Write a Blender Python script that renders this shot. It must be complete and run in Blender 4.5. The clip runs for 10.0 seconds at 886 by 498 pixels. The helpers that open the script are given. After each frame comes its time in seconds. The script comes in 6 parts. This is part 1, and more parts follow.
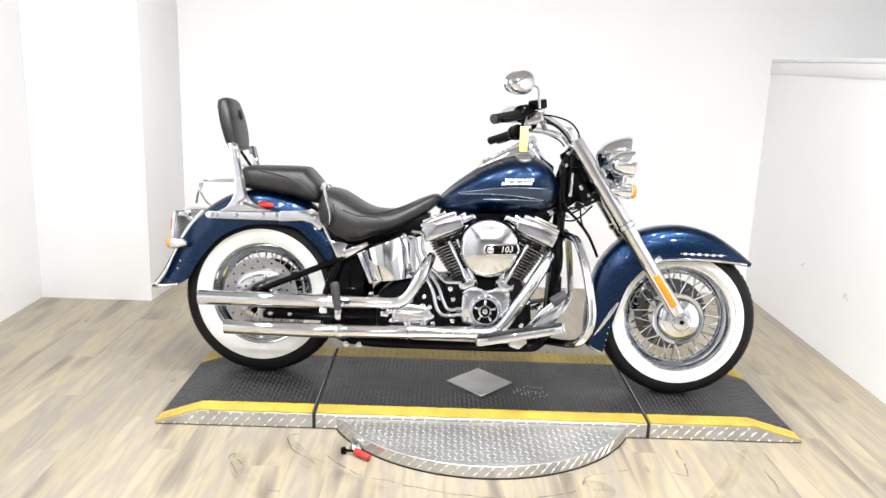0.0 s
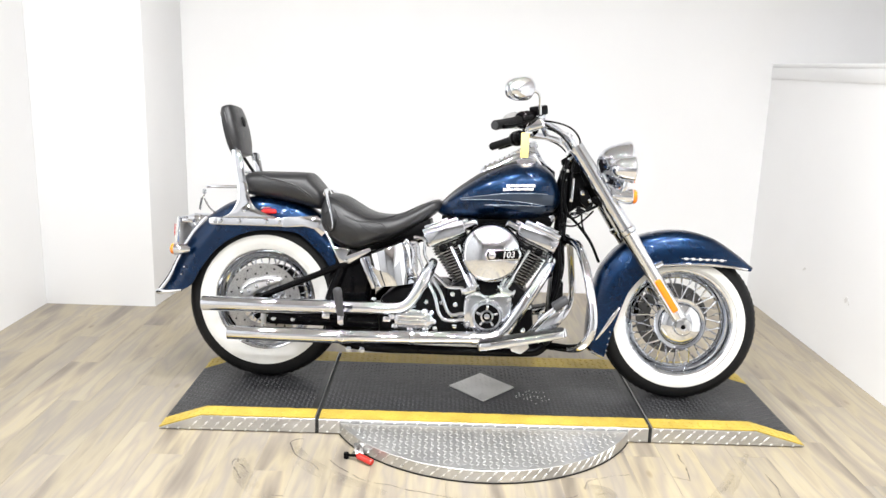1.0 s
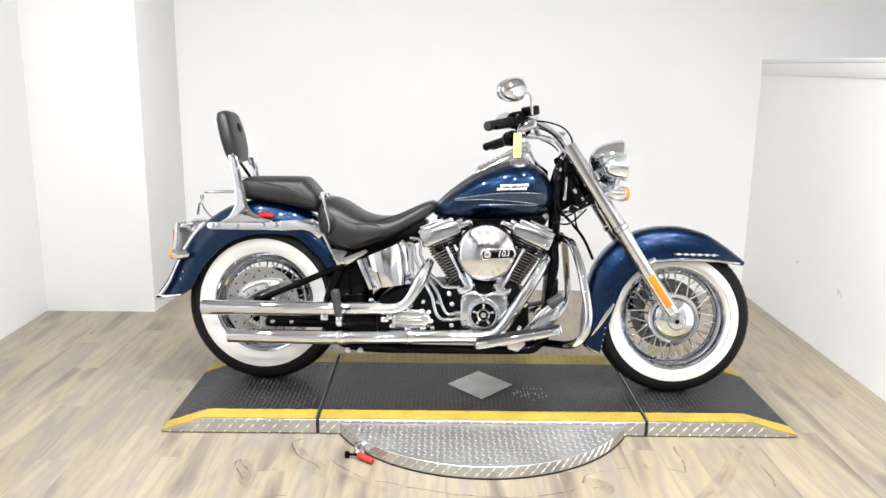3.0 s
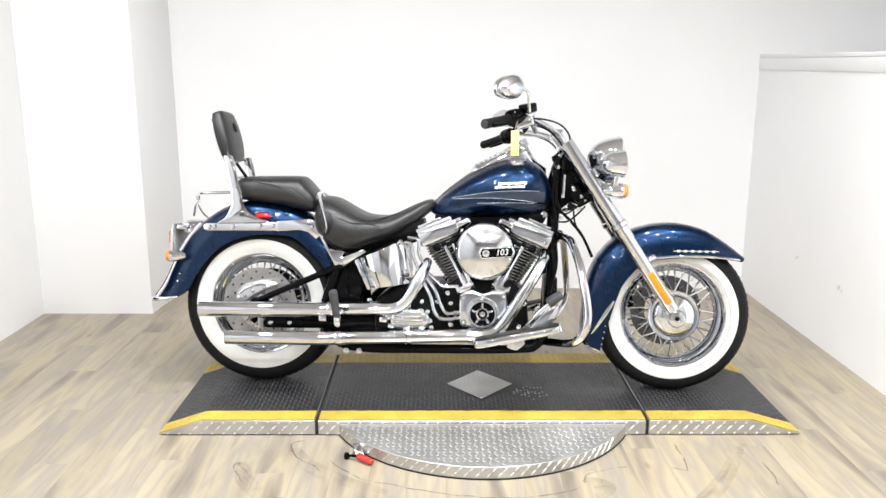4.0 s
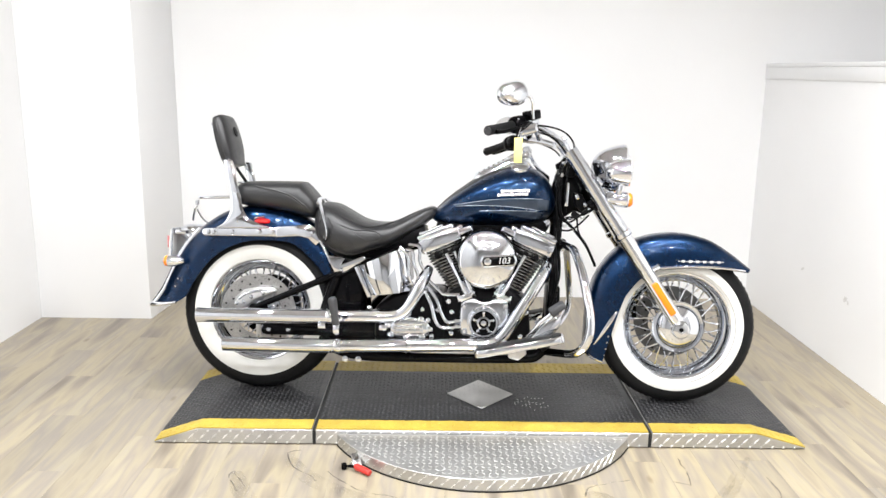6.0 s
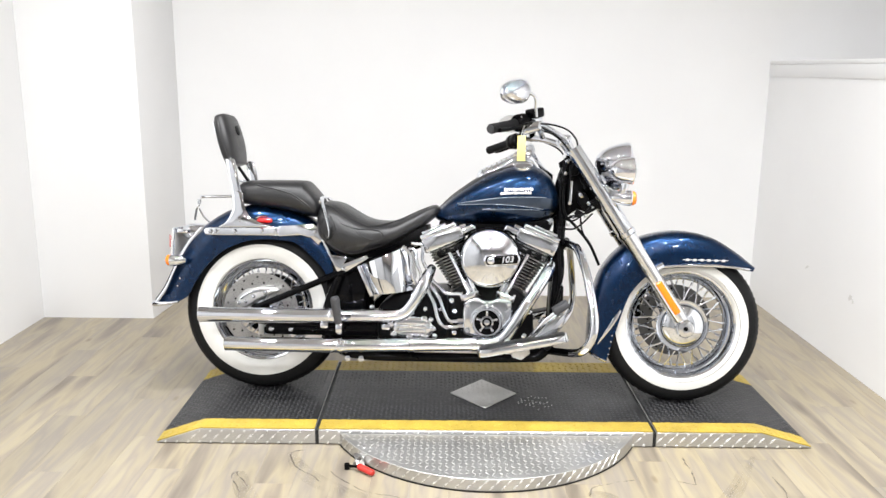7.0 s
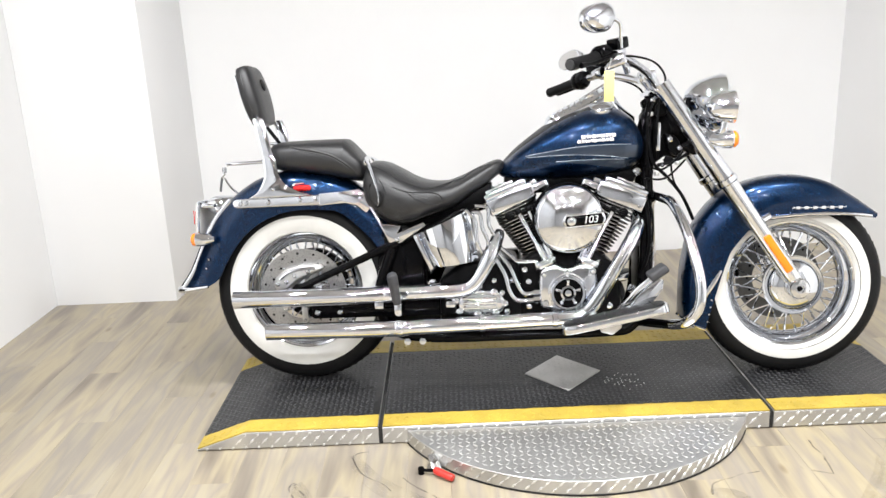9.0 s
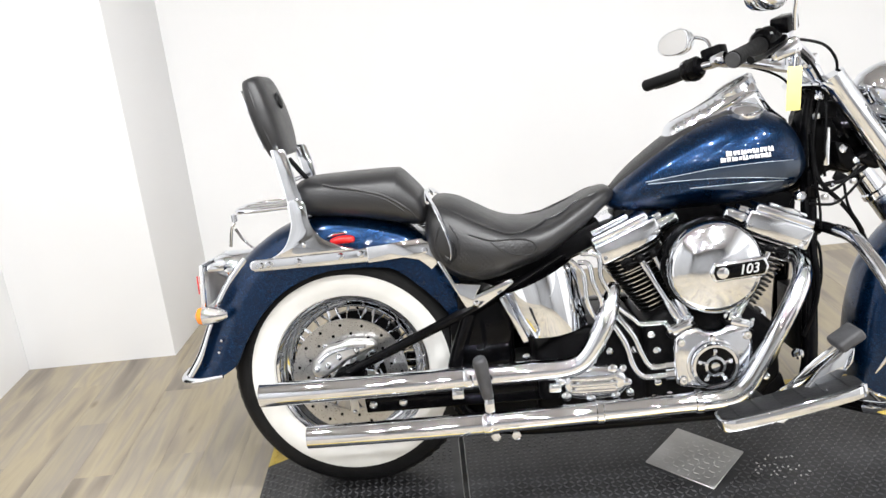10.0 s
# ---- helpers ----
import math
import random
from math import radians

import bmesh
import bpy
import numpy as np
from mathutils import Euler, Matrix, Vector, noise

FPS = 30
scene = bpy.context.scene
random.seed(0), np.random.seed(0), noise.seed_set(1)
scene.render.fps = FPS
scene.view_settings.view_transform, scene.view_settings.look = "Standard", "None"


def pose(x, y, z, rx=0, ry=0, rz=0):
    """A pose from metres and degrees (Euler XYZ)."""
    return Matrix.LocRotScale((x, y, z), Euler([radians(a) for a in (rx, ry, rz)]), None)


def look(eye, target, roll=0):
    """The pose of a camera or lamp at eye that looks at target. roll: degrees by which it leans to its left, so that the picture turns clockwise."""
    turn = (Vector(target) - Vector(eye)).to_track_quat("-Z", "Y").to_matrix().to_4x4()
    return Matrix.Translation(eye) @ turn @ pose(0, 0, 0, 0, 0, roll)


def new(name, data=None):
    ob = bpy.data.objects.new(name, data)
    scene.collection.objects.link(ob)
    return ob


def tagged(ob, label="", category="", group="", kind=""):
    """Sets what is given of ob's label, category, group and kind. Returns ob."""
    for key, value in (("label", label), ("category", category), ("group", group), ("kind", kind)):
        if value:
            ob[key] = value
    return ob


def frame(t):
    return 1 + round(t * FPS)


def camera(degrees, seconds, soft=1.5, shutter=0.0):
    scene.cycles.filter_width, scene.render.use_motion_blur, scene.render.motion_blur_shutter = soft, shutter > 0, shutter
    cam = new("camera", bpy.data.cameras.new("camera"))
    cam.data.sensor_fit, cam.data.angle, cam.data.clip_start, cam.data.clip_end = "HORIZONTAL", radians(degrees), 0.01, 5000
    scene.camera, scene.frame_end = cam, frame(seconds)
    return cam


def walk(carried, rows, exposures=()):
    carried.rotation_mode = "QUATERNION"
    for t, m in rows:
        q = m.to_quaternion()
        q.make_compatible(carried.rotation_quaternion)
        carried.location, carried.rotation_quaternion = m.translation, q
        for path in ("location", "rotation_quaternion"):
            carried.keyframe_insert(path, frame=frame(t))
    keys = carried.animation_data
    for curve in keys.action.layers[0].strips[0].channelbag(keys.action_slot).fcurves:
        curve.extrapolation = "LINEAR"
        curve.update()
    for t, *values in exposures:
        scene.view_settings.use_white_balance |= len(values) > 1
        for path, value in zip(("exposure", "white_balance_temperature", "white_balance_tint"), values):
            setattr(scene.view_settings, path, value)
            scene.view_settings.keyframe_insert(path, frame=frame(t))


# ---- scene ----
cam = camera(57.5, 10.0, soft=1.5)
PATH = [
    (0, (-0.193, -2.661, 1.301), (-0.175, -0.715, 0.843), 2.0),
    (0.5, (-0.187, -2.669, 1.304), (-0.173, -0.721, 0.85), 1.9),
    (1, (-0.189, -2.676, 1.306), (-0.179, -0.727, 0.86), 1.8),
    (1.5, (-0.19, -2.694, 1.311), (-0.186, -0.742, 0.872), 1.3),
    (2, (-0.191, -2.712, 1.315), (-0.182, -0.763, 0.866), 1.1),
    (2.5, (-0.186, -2.718, 1.315), (-0.174, -0.768, 0.871), 1.0),
    (4, (-0.18, -2.695, 1.314), (-0.161, -0.746, 0.864), 0.2),
    (4.5, (-0.182, -2.687, 1.314), (-0.157, -0.734, 0.882), 0.6),
    (5, (-0.179, -2.674, 1.309), (-0.166, -0.722, 0.873), 0.6),
    (5.5, (-0.173, -2.662, 1.31), (-0.159, -0.71, 0.877), 0.8),
    (7, (-0.176, -2.642, 1.305), (-0.17, -0.69, 0.869), 0.6),
    (7.5, (-0.175, -2.63, 1.307), (-0.165, -0.68, 0.863), 0.7),
    (8, (-0.189, -2.611, 1.306), (-0.156, -0.668, 0.834), 1.1),
    (8.2, (-0.222, -2.579, 1.307), (-0.158, -0.637, 0.832), 0.9),
    (8.3, (-0.236, -2.552, 1.317), (-0.140, -0.614, 0.835), 0.7),
    (8.4, (-0.262, -2.528, 1.302), (-0.145, -0.596, 0.797), -0.3),
    (8.5, (-0.282, -2.5, 1.299), (-0.168, -0.578, 0.756), -1.1),
    (8.6, (-0.320, -2.461, 1.281), (-0.213, -0.556, 0.680), -1.5),
    (8.7, (-0.334, -2.414, 1.285), (-0.216, -0.513, 0.673), -0.7),
    (8.8, (-0.354, -2.360, 1.284), (-0.261, -0.461, 0.665), -1.1),
    (8.9, (-0.368, -2.303, 1.264), (-0.325, -0.392, 0.673), -1.9),
    (9, (-0.372, -2.222, 1.251), (-0.388, -0.3, 0.701), -2.6),
    (9.1, (-0.405, -2.145, 1.267), (-0.460, -0.223, 0.716), -2.9),
    (9.2, (-0.427, -2.067, 1.268), (-0.529, -0.143, 0.731), -2.8),
    (9.3, (-0.454, -2.007, 1.281), (-0.577, -0.086, 0.739), -2.4),
    (9.4, (-0.48, -1.923, 1.269), (-0.625, -0.015, 0.689), -2.6),
    (9.5, (-0.503, -1.843, 1.268), (-0.639, 0.064, 0.681), -2.6),
    (9.6, (-0.538, -1.778, 1.27), (-0.658, 0.128, 0.679), -3.2),
    (9.7, (-0.578, -1.708, 1.272), (-0.632, 0.207, 0.698), -3.1),
    (9.8, (-0.584, -1.635, 1.263), (-0.623, 0.279, 0.683), -4.7),
    (9.9, (-0.607, -1.570, 1.290), (-0.621, 0.346, 0.716), -5.1),
    (10, (-0.623, -1.489, 1.308), (-0.607, 0.409, 0.677), -5.5),
]
walk(cam, [(t, look(eye, target, roll)) for t, eye, target, roll in PATH], [(0, 0.38), (1.0, 0.35), (2.5, 0.2), (4.0, 0.32), (5.5, 0.38), (7.5, 0.24), (8.5, 0.24), (9.2, 0.28), (10, 0.3)])

# ---- world and light ----
world = bpy.data.worlds.new("world")
scene.world = world
world.use_nodes = True
world.node_tree.nodes["Background"].inputs[0].default_value = (0.9, 0.95, 1.0, 1)
world.node_tree.nodes["Background"].inputs[1].default_value = 0.02

CEILING = 3.0
LAMPS = [(x + 0.35 * (k % 2), y) for k, y in enumerate((-0.45, -1.55, -2.7, -3.9, -5.3)) for x in (-1.65, -0.6, 0.45)] + [(1.2, -0.9), (1.25, -3.2)]
for lx, ly in LAMPS:
    ld = bpy.data.lights.new("ceiling_lamp", "AREA")
    ld.shape, ld.size = "DISK", 0.095
    ld.energy, ld.color = 20.0, (0.974, 0.986, 1.0)
    lo = new("ceiling_lamp", ld)
    lo.matrix_world = pose(lx, ly, CEILING - 0.045)
    ld.spread = radians(163)


# ---- materials ----
def ramp_node(nt, stops):
    r = nt.nodes.new("ShaderNodeValToRGB")
    e = r.color_ramp.elements
    while len(e) < len(stops):
        e.new(0.5)
    for el, (p, c) in zip(e, stops):
        el.position, el.color = p, (*c, 1)
    return r


def material(name, base, rough=0.5, metal=0.0, vary=0.15, scale=12.0, bump=0.0, bump_scale=60.0, coat=0.0, stretch=(1, 1, 1), rough_vary=0.1, spec=0.5):
    """A surface with variation at two scales, worn gloss and fine relief."""
    m = bpy.data.materials.new(name)
    m.use_nodes = True
    nt = m.node_tree
    b = nt.nodes["Principled BSDF"]
    b.inputs["Metallic"].default_value = metal
    b.inputs["Specular IOR Level"].default_value = spec
    b.inputs["Coat Weight"].default_value = coat
    b.inputs["Coat Roughness"].default_value = 0.03
    tc = nt.nodes.new("ShaderNodeTexCoord")
    mp = nt.nodes.new("ShaderNodeMapping")
    mp.inputs["Scale"].default_value = stretch
    nt.links.new(tc.outputs["Object"], mp.inputs["Vector"])
    n1 = nt.nodes.new("ShaderNodeTexNoise")
    n1.inputs["Scale"].default_value, n1.inputs["Detail"].default_value = scale, 6
    nt.links.new(mp.outputs[0], n1.inputs["Vector"])
    lo = tuple(c * (1 - vary) for c in base)
    hi = tuple(min(1, c * (1 + vary)) for c in base)
    r = ramp_node(nt, [(0.3, lo), (0.7, hi)])
    nt.links.new(n1.outputs["Fac"], r.inputs[0])
    nt.links.new(r.outputs[0], b.inputs["Base Color"])
    n2 = nt.nodes.new("ShaderNodeTexNoise")
    n2.inputs["Scale"].default_value, n2.inputs["Detail"].default_value = scale * 4.3, 4
    nt.links.new(mp.outputs[0], n2.inputs["Vector"])
    mr = nt.nodes.new("ShaderNodeMapRange")
    mr.inputs["To Min"].default_value = max(0.02, rough * (1 - rough_vary))
    mr.inputs["To Max"].default_value = min(1.0, rough * (1 + rough_vary))
    nt.links.new(n2.outputs["Fac"], mr.inputs["Value"])
    nt.links.new(mr.outputs[0], b.inputs["Roughness"])
    if bump:
        n3 = nt.nodes.new("ShaderNodeTexNoise")
        n3.inputs["Scale"].default_value, n3.inputs["Detail"].default_value = bump_scale, 3
        nt.links.new(mp.outputs[0], n3.inputs["Vector"])
        bp = nt.nodes.new("ShaderNodeBump")
        bp.inputs["Strength"].default_value, bp.inputs["Distance"].default_value = bump, 0.004
        nt.links.new(n3.outputs["Fac"], bp.inputs["Height"])
        nt.links.new(bp.outputs[0], b.inputs["Normal"])
    return m


HAZE = material("buffed_chrome", (0.785, 0.81, 0.86), 0.085, 1.0, 0.05, 26, 0.05, 40, rough_vary=0.5)
CHROME = material("polished_chrome", (0.785, 0.81, 0.86), 0.024, 1.0, 0.03, 20, rough_vary=0.5)
SATIN = material("satin_aluminium", (0.62, 0.62, 0.62), 0.32, 1.0, 0.08, 40, 0.15, 220)
BLACK = material("gloss_black_paint", (0.002, 0.002, 0.0024), 0.12, 0.0, 0.3, 18, spec=0.10)
SOOT = material("matt_black_metal", (0.0028, 0.0028, 0.0032), 0.40, 0.0, 0.35, 25, 0.2, 150, spec=0.06)
RUBBER = material("black_rubber", (0.006, 0.006, 0.0065), 0.55, 0.0, 0.25, 30, 0.25, 160, spec=0.2)
GREYRUBBER = material("worn_grey_rubber", (0.035, 0.035, 0.038), 0.6, 0.0, 0.25, 30, 0.25, 160)
WHITEWALL = material("white_tyre_rubber", (0.68, 0.67, 0.64), 0.5, 0.0, 0.06, 14, 0.1, 120)
AMBER = material("amber_plastic", (0.85, 0.22, 0.01), 0.18, 0.0, 0.06, 30, coat=0.4)
REDLENS = material("red_plastic_lens", (0.55, 0.012, 0.012), 0.15, 0.0, 0.08, 30, coat=0.5)
STEELDISC = material("brushed_brake_steel", (0.46, 0.455, 0.45), 0.28, 1.0, 0.06, 60)
# darker copy of the disc steel: the front disc's shade put into colour
DARKSTEEL = material("shaded_brake_steel", (0.12, 0.12, 0.12), 0.35, 0.8, 0.1, 60)
TAGMAT = material("yellow_paper", (0.80, 0.70, 0.25), 0.7, 0.0, 0.06, 30)
LEATHER = material("black_seat_vinyl", (0.0130, 0.0130, 0.0142), 0.38, 0.0, 0.25, 9, 0.16, 320, rough_vary=0.25, spec=0.6)
SLIDER = material("polished_fork_aluminium", (0.82, 0.83, 0.85), 0.16, 1.0, 0.05, 40, rough_vary=0.3)
PLATE = material("pale_grey_plate", (0.55, 0.54, 0.53), 0.35, 0.0, 0.08, 25)
EMBLEM = material("silver_emblem", (0.62, 0.62, 0.63), 0.3, 0.4, 0.05, 60)
FINEDGE = material("machined_fin_edge", (0.55, 0.55, 0.55), 0.25, 1.0, 0.06, 60)
# lighter than the deck: the highlights on the lugs are put into the colour
TREAD = material("highlit_grey_tread", (0.048, 0.048, 0.051), 0.34, 0.0, 0.3, 40, rough_vary=0.3, spec=0.5)
REDGRIP = material("red_vinyl_grip", (0.50, 0.028, 0.02), 0.35, 0.0, 0.12, 30)
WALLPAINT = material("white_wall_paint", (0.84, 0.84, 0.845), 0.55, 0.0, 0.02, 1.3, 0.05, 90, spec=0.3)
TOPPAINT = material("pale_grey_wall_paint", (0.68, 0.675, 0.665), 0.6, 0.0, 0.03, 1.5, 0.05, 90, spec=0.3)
DARKPAINT = material("grey_wall_paint", (0.36, 0.36, 0.362), 0.6, 0.0, 0.05, 2, 0.05, 80, spec=0.3)
CEILPAINT = material("grey_ceiling_paint", (0.46, 0.44, 0.425), 0.8, 0.0, 0.03, 2, 0.05, 80, spec=0.2)
MAT_GREY = material("dark_grey_coated_plate", (0.0130, 0.0130, 0.0140), 0.41, 0.0, 0.35, 5, 0.2, 90, rough_vary=0.3)
YELLOW = material("yellow_safety_paint", (0.45, 0.325, 0.050), 0.5, 0.0, 0.16, 11, 0.25, 90)
ALUPLATE = material("aluminium_tread_plate", (0.52, 0.515, 0.505), 0.36, 0.8, 0.16, 7, 0.15, 150, rough_vary=0.4)
BRIGHTLUG = material("rubbed_bright_aluminium", (0.80, 0.80, 0.79), 0.28, 0.7, 0.08, 30)
DULLLUG = material("worn_aluminium_tread", (0.60, 0.595, 0.585), 0.38, 0.75, 0.15, 20)
GAPBLACK = material("black_gap_rubber", (0.01, 0.01, 0.01), 0.8)
GLASS = material("clear_lamp_glass", (0.9, 0.9, 0.9), 0.03, 0.0, 0.01, 20)
GLASS.node_tree.nodes["Principled BSDF"].inputs["Transmission Weight"].default_value = 1.0
SCUFF = material("brown_floor_scuff", (0.16, 0.135, 0.11), 0.6, 0.0, 0.4, 30)


def broken(m, scale, most):
    """Lets a thin mark wear through in patches."""
    nt = m.node_tree
    n = nt.nodes.new("ShaderNodeTexNoise")
    n.inputs["Scale"].default_value, n.inputs["Detail"].default_value = scale, 5
    nt.links.new(nt.nodes["Texture Coordinate"].outputs["Object"], n.inputs["Vector"])
    r = nt.nodes.new("ShaderNodeMapRange")
    r.inputs["From Min"].default_value, r.inputs["From Max"].default_value, r.inputs["To Max"].default_value = 0.36, 0.62, most
    nt.links.new(n.outputs["Fac"], r.inputs["Value"])
    nt.links.new(r.outputs[0], nt.nodes["Principled BSDF"].inputs["Alpha"])
    return m


broken(SCUFF, 26.0, 0.75)
RUBBED = broken(material("grey_rubbed_track", (0.17, 0.155, 0.135), 0.6, 0.0, 0.3, 18), 9.0, 0.22)
PANEL = material("black_lacquered_panel", (0.012, 0.012, 0.012), 0.18, 0.0, 0.3, 8, coat=0.3)

LAMPGLOW = bpy.data.materials.new("lamp_diffuser")
LAMPGLOW.use_nodes = True
LAMPGLOW.node_tree.nodes["Principled BSDF"].inputs["Emission Color"].default_value = (1, 0.97, 0.93, 1)
LAMPGLOW.node_tree.nodes["Principled BSDF"].inputs["Emission Strength"].default_value = 30.0


def weave(m, scale):
    """Embosses a woven pattern of small squares into a vinyl."""
    nt = m.node_tree
    tc = nt.nodes["Texture Coordinate"]
    ck = nt.nodes.new("ShaderNodeTexVoronoi")
    ck.distance, ck.inputs["Scale"].default_value, ck.inputs["Randomness"].default_value = "CHEBYCHEV", scale, 0.12
    mp = nt.nodes.new("ShaderNodeMapping")
    mp.inputs["Rotation"].default_value = (0.0, 0.6, 0.3)
    nt.links.new(tc.outputs["Object"], mp.inputs["Vector"])
    nt.links.new(mp.outputs[0], ck.inputs["Vector"])
    bp = nt.nodes.new("ShaderNodeBump")
    bp.invert = True
    bp.inputs["Strength"].default_value, bp.inputs["Distance"].default_value = 0.5, 0.003
    nt.links.new(ck.outputs["Distance"], bp.inputs["Height"])
    nt.links.new(bp.outputs[0], nt.nodes["Principled BSDF"].inputs["Normal"])
    return m


WEAVE = weave(material("woven_black_vinyl", (0.014, 0.014, 0.015), 0.42, 0.0, 0.2, 14, rough_vary=0.2), 110.0)


def paint_blue():
    """Dark blue metallic lacquer: fine flakes under a clear coat."""
    m = material("blue_metallic_paint", (0.006, 0.026, 0.085), 0.28, 0.85, 0.12, 6, coat=0.5)
    nt = m.node_tree
    b = nt.nodes["Principled BSDF"]
    b.inputs["Coat Roughness"].default_value = 0.02
    v = nt.nodes.new("ShaderNodeTexVoronoi")
    v.inputs["Scale"].default_value = 900
    tc = nt.nodes["Texture Coordinate"]
    nt.links.new(tc.outputs["Object"], v.inputs["Vector"])
    r = ramp_node(nt, [(0.0, (0.0006, 0.0090, 0.0300)), (0.86, (0.0010, 0.0175, 0.060)), (1.0, (0.010, 0.075, 0.23))])
    sep = nt.nodes.new("ShaderNodeSeparateColor")
    nt.links.new(v.outputs["Color"], sep.inputs[0])
    nt.links.new(sep.outputs[0], r.inputs[0])
    nt.links.new(r.outputs[0], b.inputs["Base Color"])
    return m


BLUE = paint_blue()
SCALLOP = material("grey_blue_paint_panel", (0.026, 0.042, 0.072), 0.3, 0.5, 0.1, 8, coat=0.6)
PINSTRIPE = material("pale_blue_pinstripe", (0.22, 0.27, 0.34), 0.3, 0.3, 0.08, 30, coat=0.6)
MIRROR = material("mirror_glass", (0.66, 0.655, 0.65), 0.02, 1.0, 0.02, 30)


def plank_wood():
    """Greyed oak vinyl planks: long streaks, knots, tone varying from plank to plank."""
    m = bpy.data.materials.new("greyed_oak_plank")
    m.use_nodes = True
    nt = m.node_tree
    b = nt.nodes["Principled BSDF"]
    tc = nt.nodes.new("ShaderNodeTexCoord")
    oi = nt.nodes.new("ShaderNodeObjectInfo")
    off = nt.nodes.new("ShaderNodeVectorMath")
    off.operation = "SCALE"
    off.inputs[0].default_value = (37.0, 91.0, 13.0)
    nt.links.new(oi.outputs["Random"], off.inputs["Scale"])
    addv = nt.nodes.new("ShaderNodeVectorMath")
    nt.links.new(tc.outputs["Object"], addv.inputs[0])
    nt.links.new(off.outputs[0], addv.inputs[1])
    mp = nt.nodes.new("ShaderNodeMapping")
    mp.inputs["Scale"].default_value = (11.0, 1.35, 1)
    nt.links.new(addv.outputs[0], mp.inputs["Vector"])
    n1 = nt.nodes.new("ShaderNodeTexNoise")
    n1.inputs["Scale"].default_value, n1.inputs["Detail"].default_value, n1.inputs["Distortion"].default_value = 1.0, 3.0, 0.22
    nt.links.new(mp.outputs[0], n1.inputs["Vector"])
    r1 = ramp_node(nt, [(0.25, (0.165, 0.142, 0.115)), (0.37, (0.255, 0.222, 0.182)), (0.48, (0.378, 0.327, 0.232)), (0.56, (0.300, 0.266, 0.224)), (0.65, (0.397, 0.347, 0.250)), (0.78, (0.352, 0.321, 0.280))])
    nt.links.new(n1.outputs["Fac"], r1.inputs[0])
    mp2 = nt.nodes.new("ShaderNodeMapping")
    mp2.inputs["Scale"].default_value = (120, 5, 1)
    nt.links.new(addv.outputs[0], mp2.inputs["Vector"])
    n2 = nt.nodes.new("ShaderNodeTexNoise")
    n2.inputs["Scale"].default_value, n2.inputs["Detail"].default_value = 1.0, 4
    nt.links.new(mp2.outputs[0], n2.inputs["Vector"])
    tone = ramp_node(nt, [(0.0, (0.80, 0.80, 0.81)), (0.3, (0.93, 0.92, 0.91)), (0.6, (1.0, 0.975, 0.92)), (0.85, (0.90, 0.89, 0.875)), (1.0, (1.04, 1.01, 0.93))])
    nt.links.new(oi.outputs["Random"], tone.inputs[0])
    grain = ramp_node(nt, [(0.3, (0.92, 0.915, 0.91)), (0.7, (1.0, 1.0, 1.0))])
    nt.links.new(n2.outputs["Fac"], grain.inputs[0])
    mx = nt.nodes.new("ShaderNodeMix")
    mx.data_type, mx.blend_type = "RGBA", "MULTIPLY"
    mx.inputs[0].default_value = 1.0
    nt.links.new(r1.outputs[0], mx.inputs[6])
    nt.links.new(tone.outputs[0], mx.inputs[7])
    mx2 = nt.nodes.new("ShaderNodeMix")
    mx2.data_type, mx2.blend_type = "RGBA", "MULTIPLY"
    mx2.inputs[0].default_value = 1.0
    nt.links.new(mx.outputs[2], mx2.inputs[6])
    nt.links.new(grain.outputs[0], mx2.inputs[7])
    kn = nt.nodes.new("ShaderNodeTexVoronoi")
    mk = nt.nodes.new("ShaderNodeMapping")
    mk.inputs["Scale"].default_value = (6.5, 2.6, 1)
    nt.links.new(addv.outputs[0], mk.inputs["Vector"])
    nt.links.new(mk.outputs[0], kn.inputs["Vector"])
    kn.inputs["Scale"].default_value = 1.0
    knot = ramp_node(nt, [(0.0, (0.5, 0.45, 0.4)), (0.045, (0.72, 0.68, 0.64)), (0.09, (1.0, 1.0, 1.0))])
    nt.links.new(kn.outputs["Distance"], knot.inputs[0])
    mx3 = nt.nodes.new("ShaderNodeMix")
    mx3.data_type, mx3.blend_type = "RGBA", "MULTIPLY"
    mx3.inputs[0].default_value = 1.0
    nt.links.new(mx2.outputs[2], mx3.inputs[6])
    nt.links.new(knot.outputs[0], mx3.inputs[7])
    nt.links.new(mx3.outputs[2], b.inputs["Base Color"])
    mr = nt.nodes.new("ShaderNodeMapRange")
    mr.inputs["To Min"].default_value, mr.inputs["To Max"].default_value = 0.28, 0.45
    nt.links.new(n2.outputs["Fac"], mr.inputs["Value"])
    nt.links.new(mr.outputs[0], b.inputs["Roughness"])
    bp = nt.nodes.new("ShaderNodeBump")
    bp.inputs["Strength"].default_value, bp.inputs["Distance"].default_value = 0.15, 0.002
    nt.links.new(n2.outputs["Fac"], bp.inputs["Height"])
    nt.links.new(bp.outputs[0], b.inputs["Normal"])
    return m


PLANK = plank_wood()


# ---- mesh tools ----
def V(*a):
    return Vector(a)


def finish(bm, name, mats, smooth=38.0):
    bmesh.ops.recalc_face_normals(bm, faces=bm.faces)
    for f in bm.faces:
        f.smooth = smooth > 0
    lim = radians(smooth)
    for e in bm.edges:
        e.smooth = len(e.link_faces) == 2 and e.calc_face_angle(0) < lim
    me = bpy.data.meshes.new(name)
    bm.to_mesh(me)
    bm.free()
    for m in mats if isinstance(mats, (list, tuple)) else [mats]:
        me.materials.append(m)
    return me


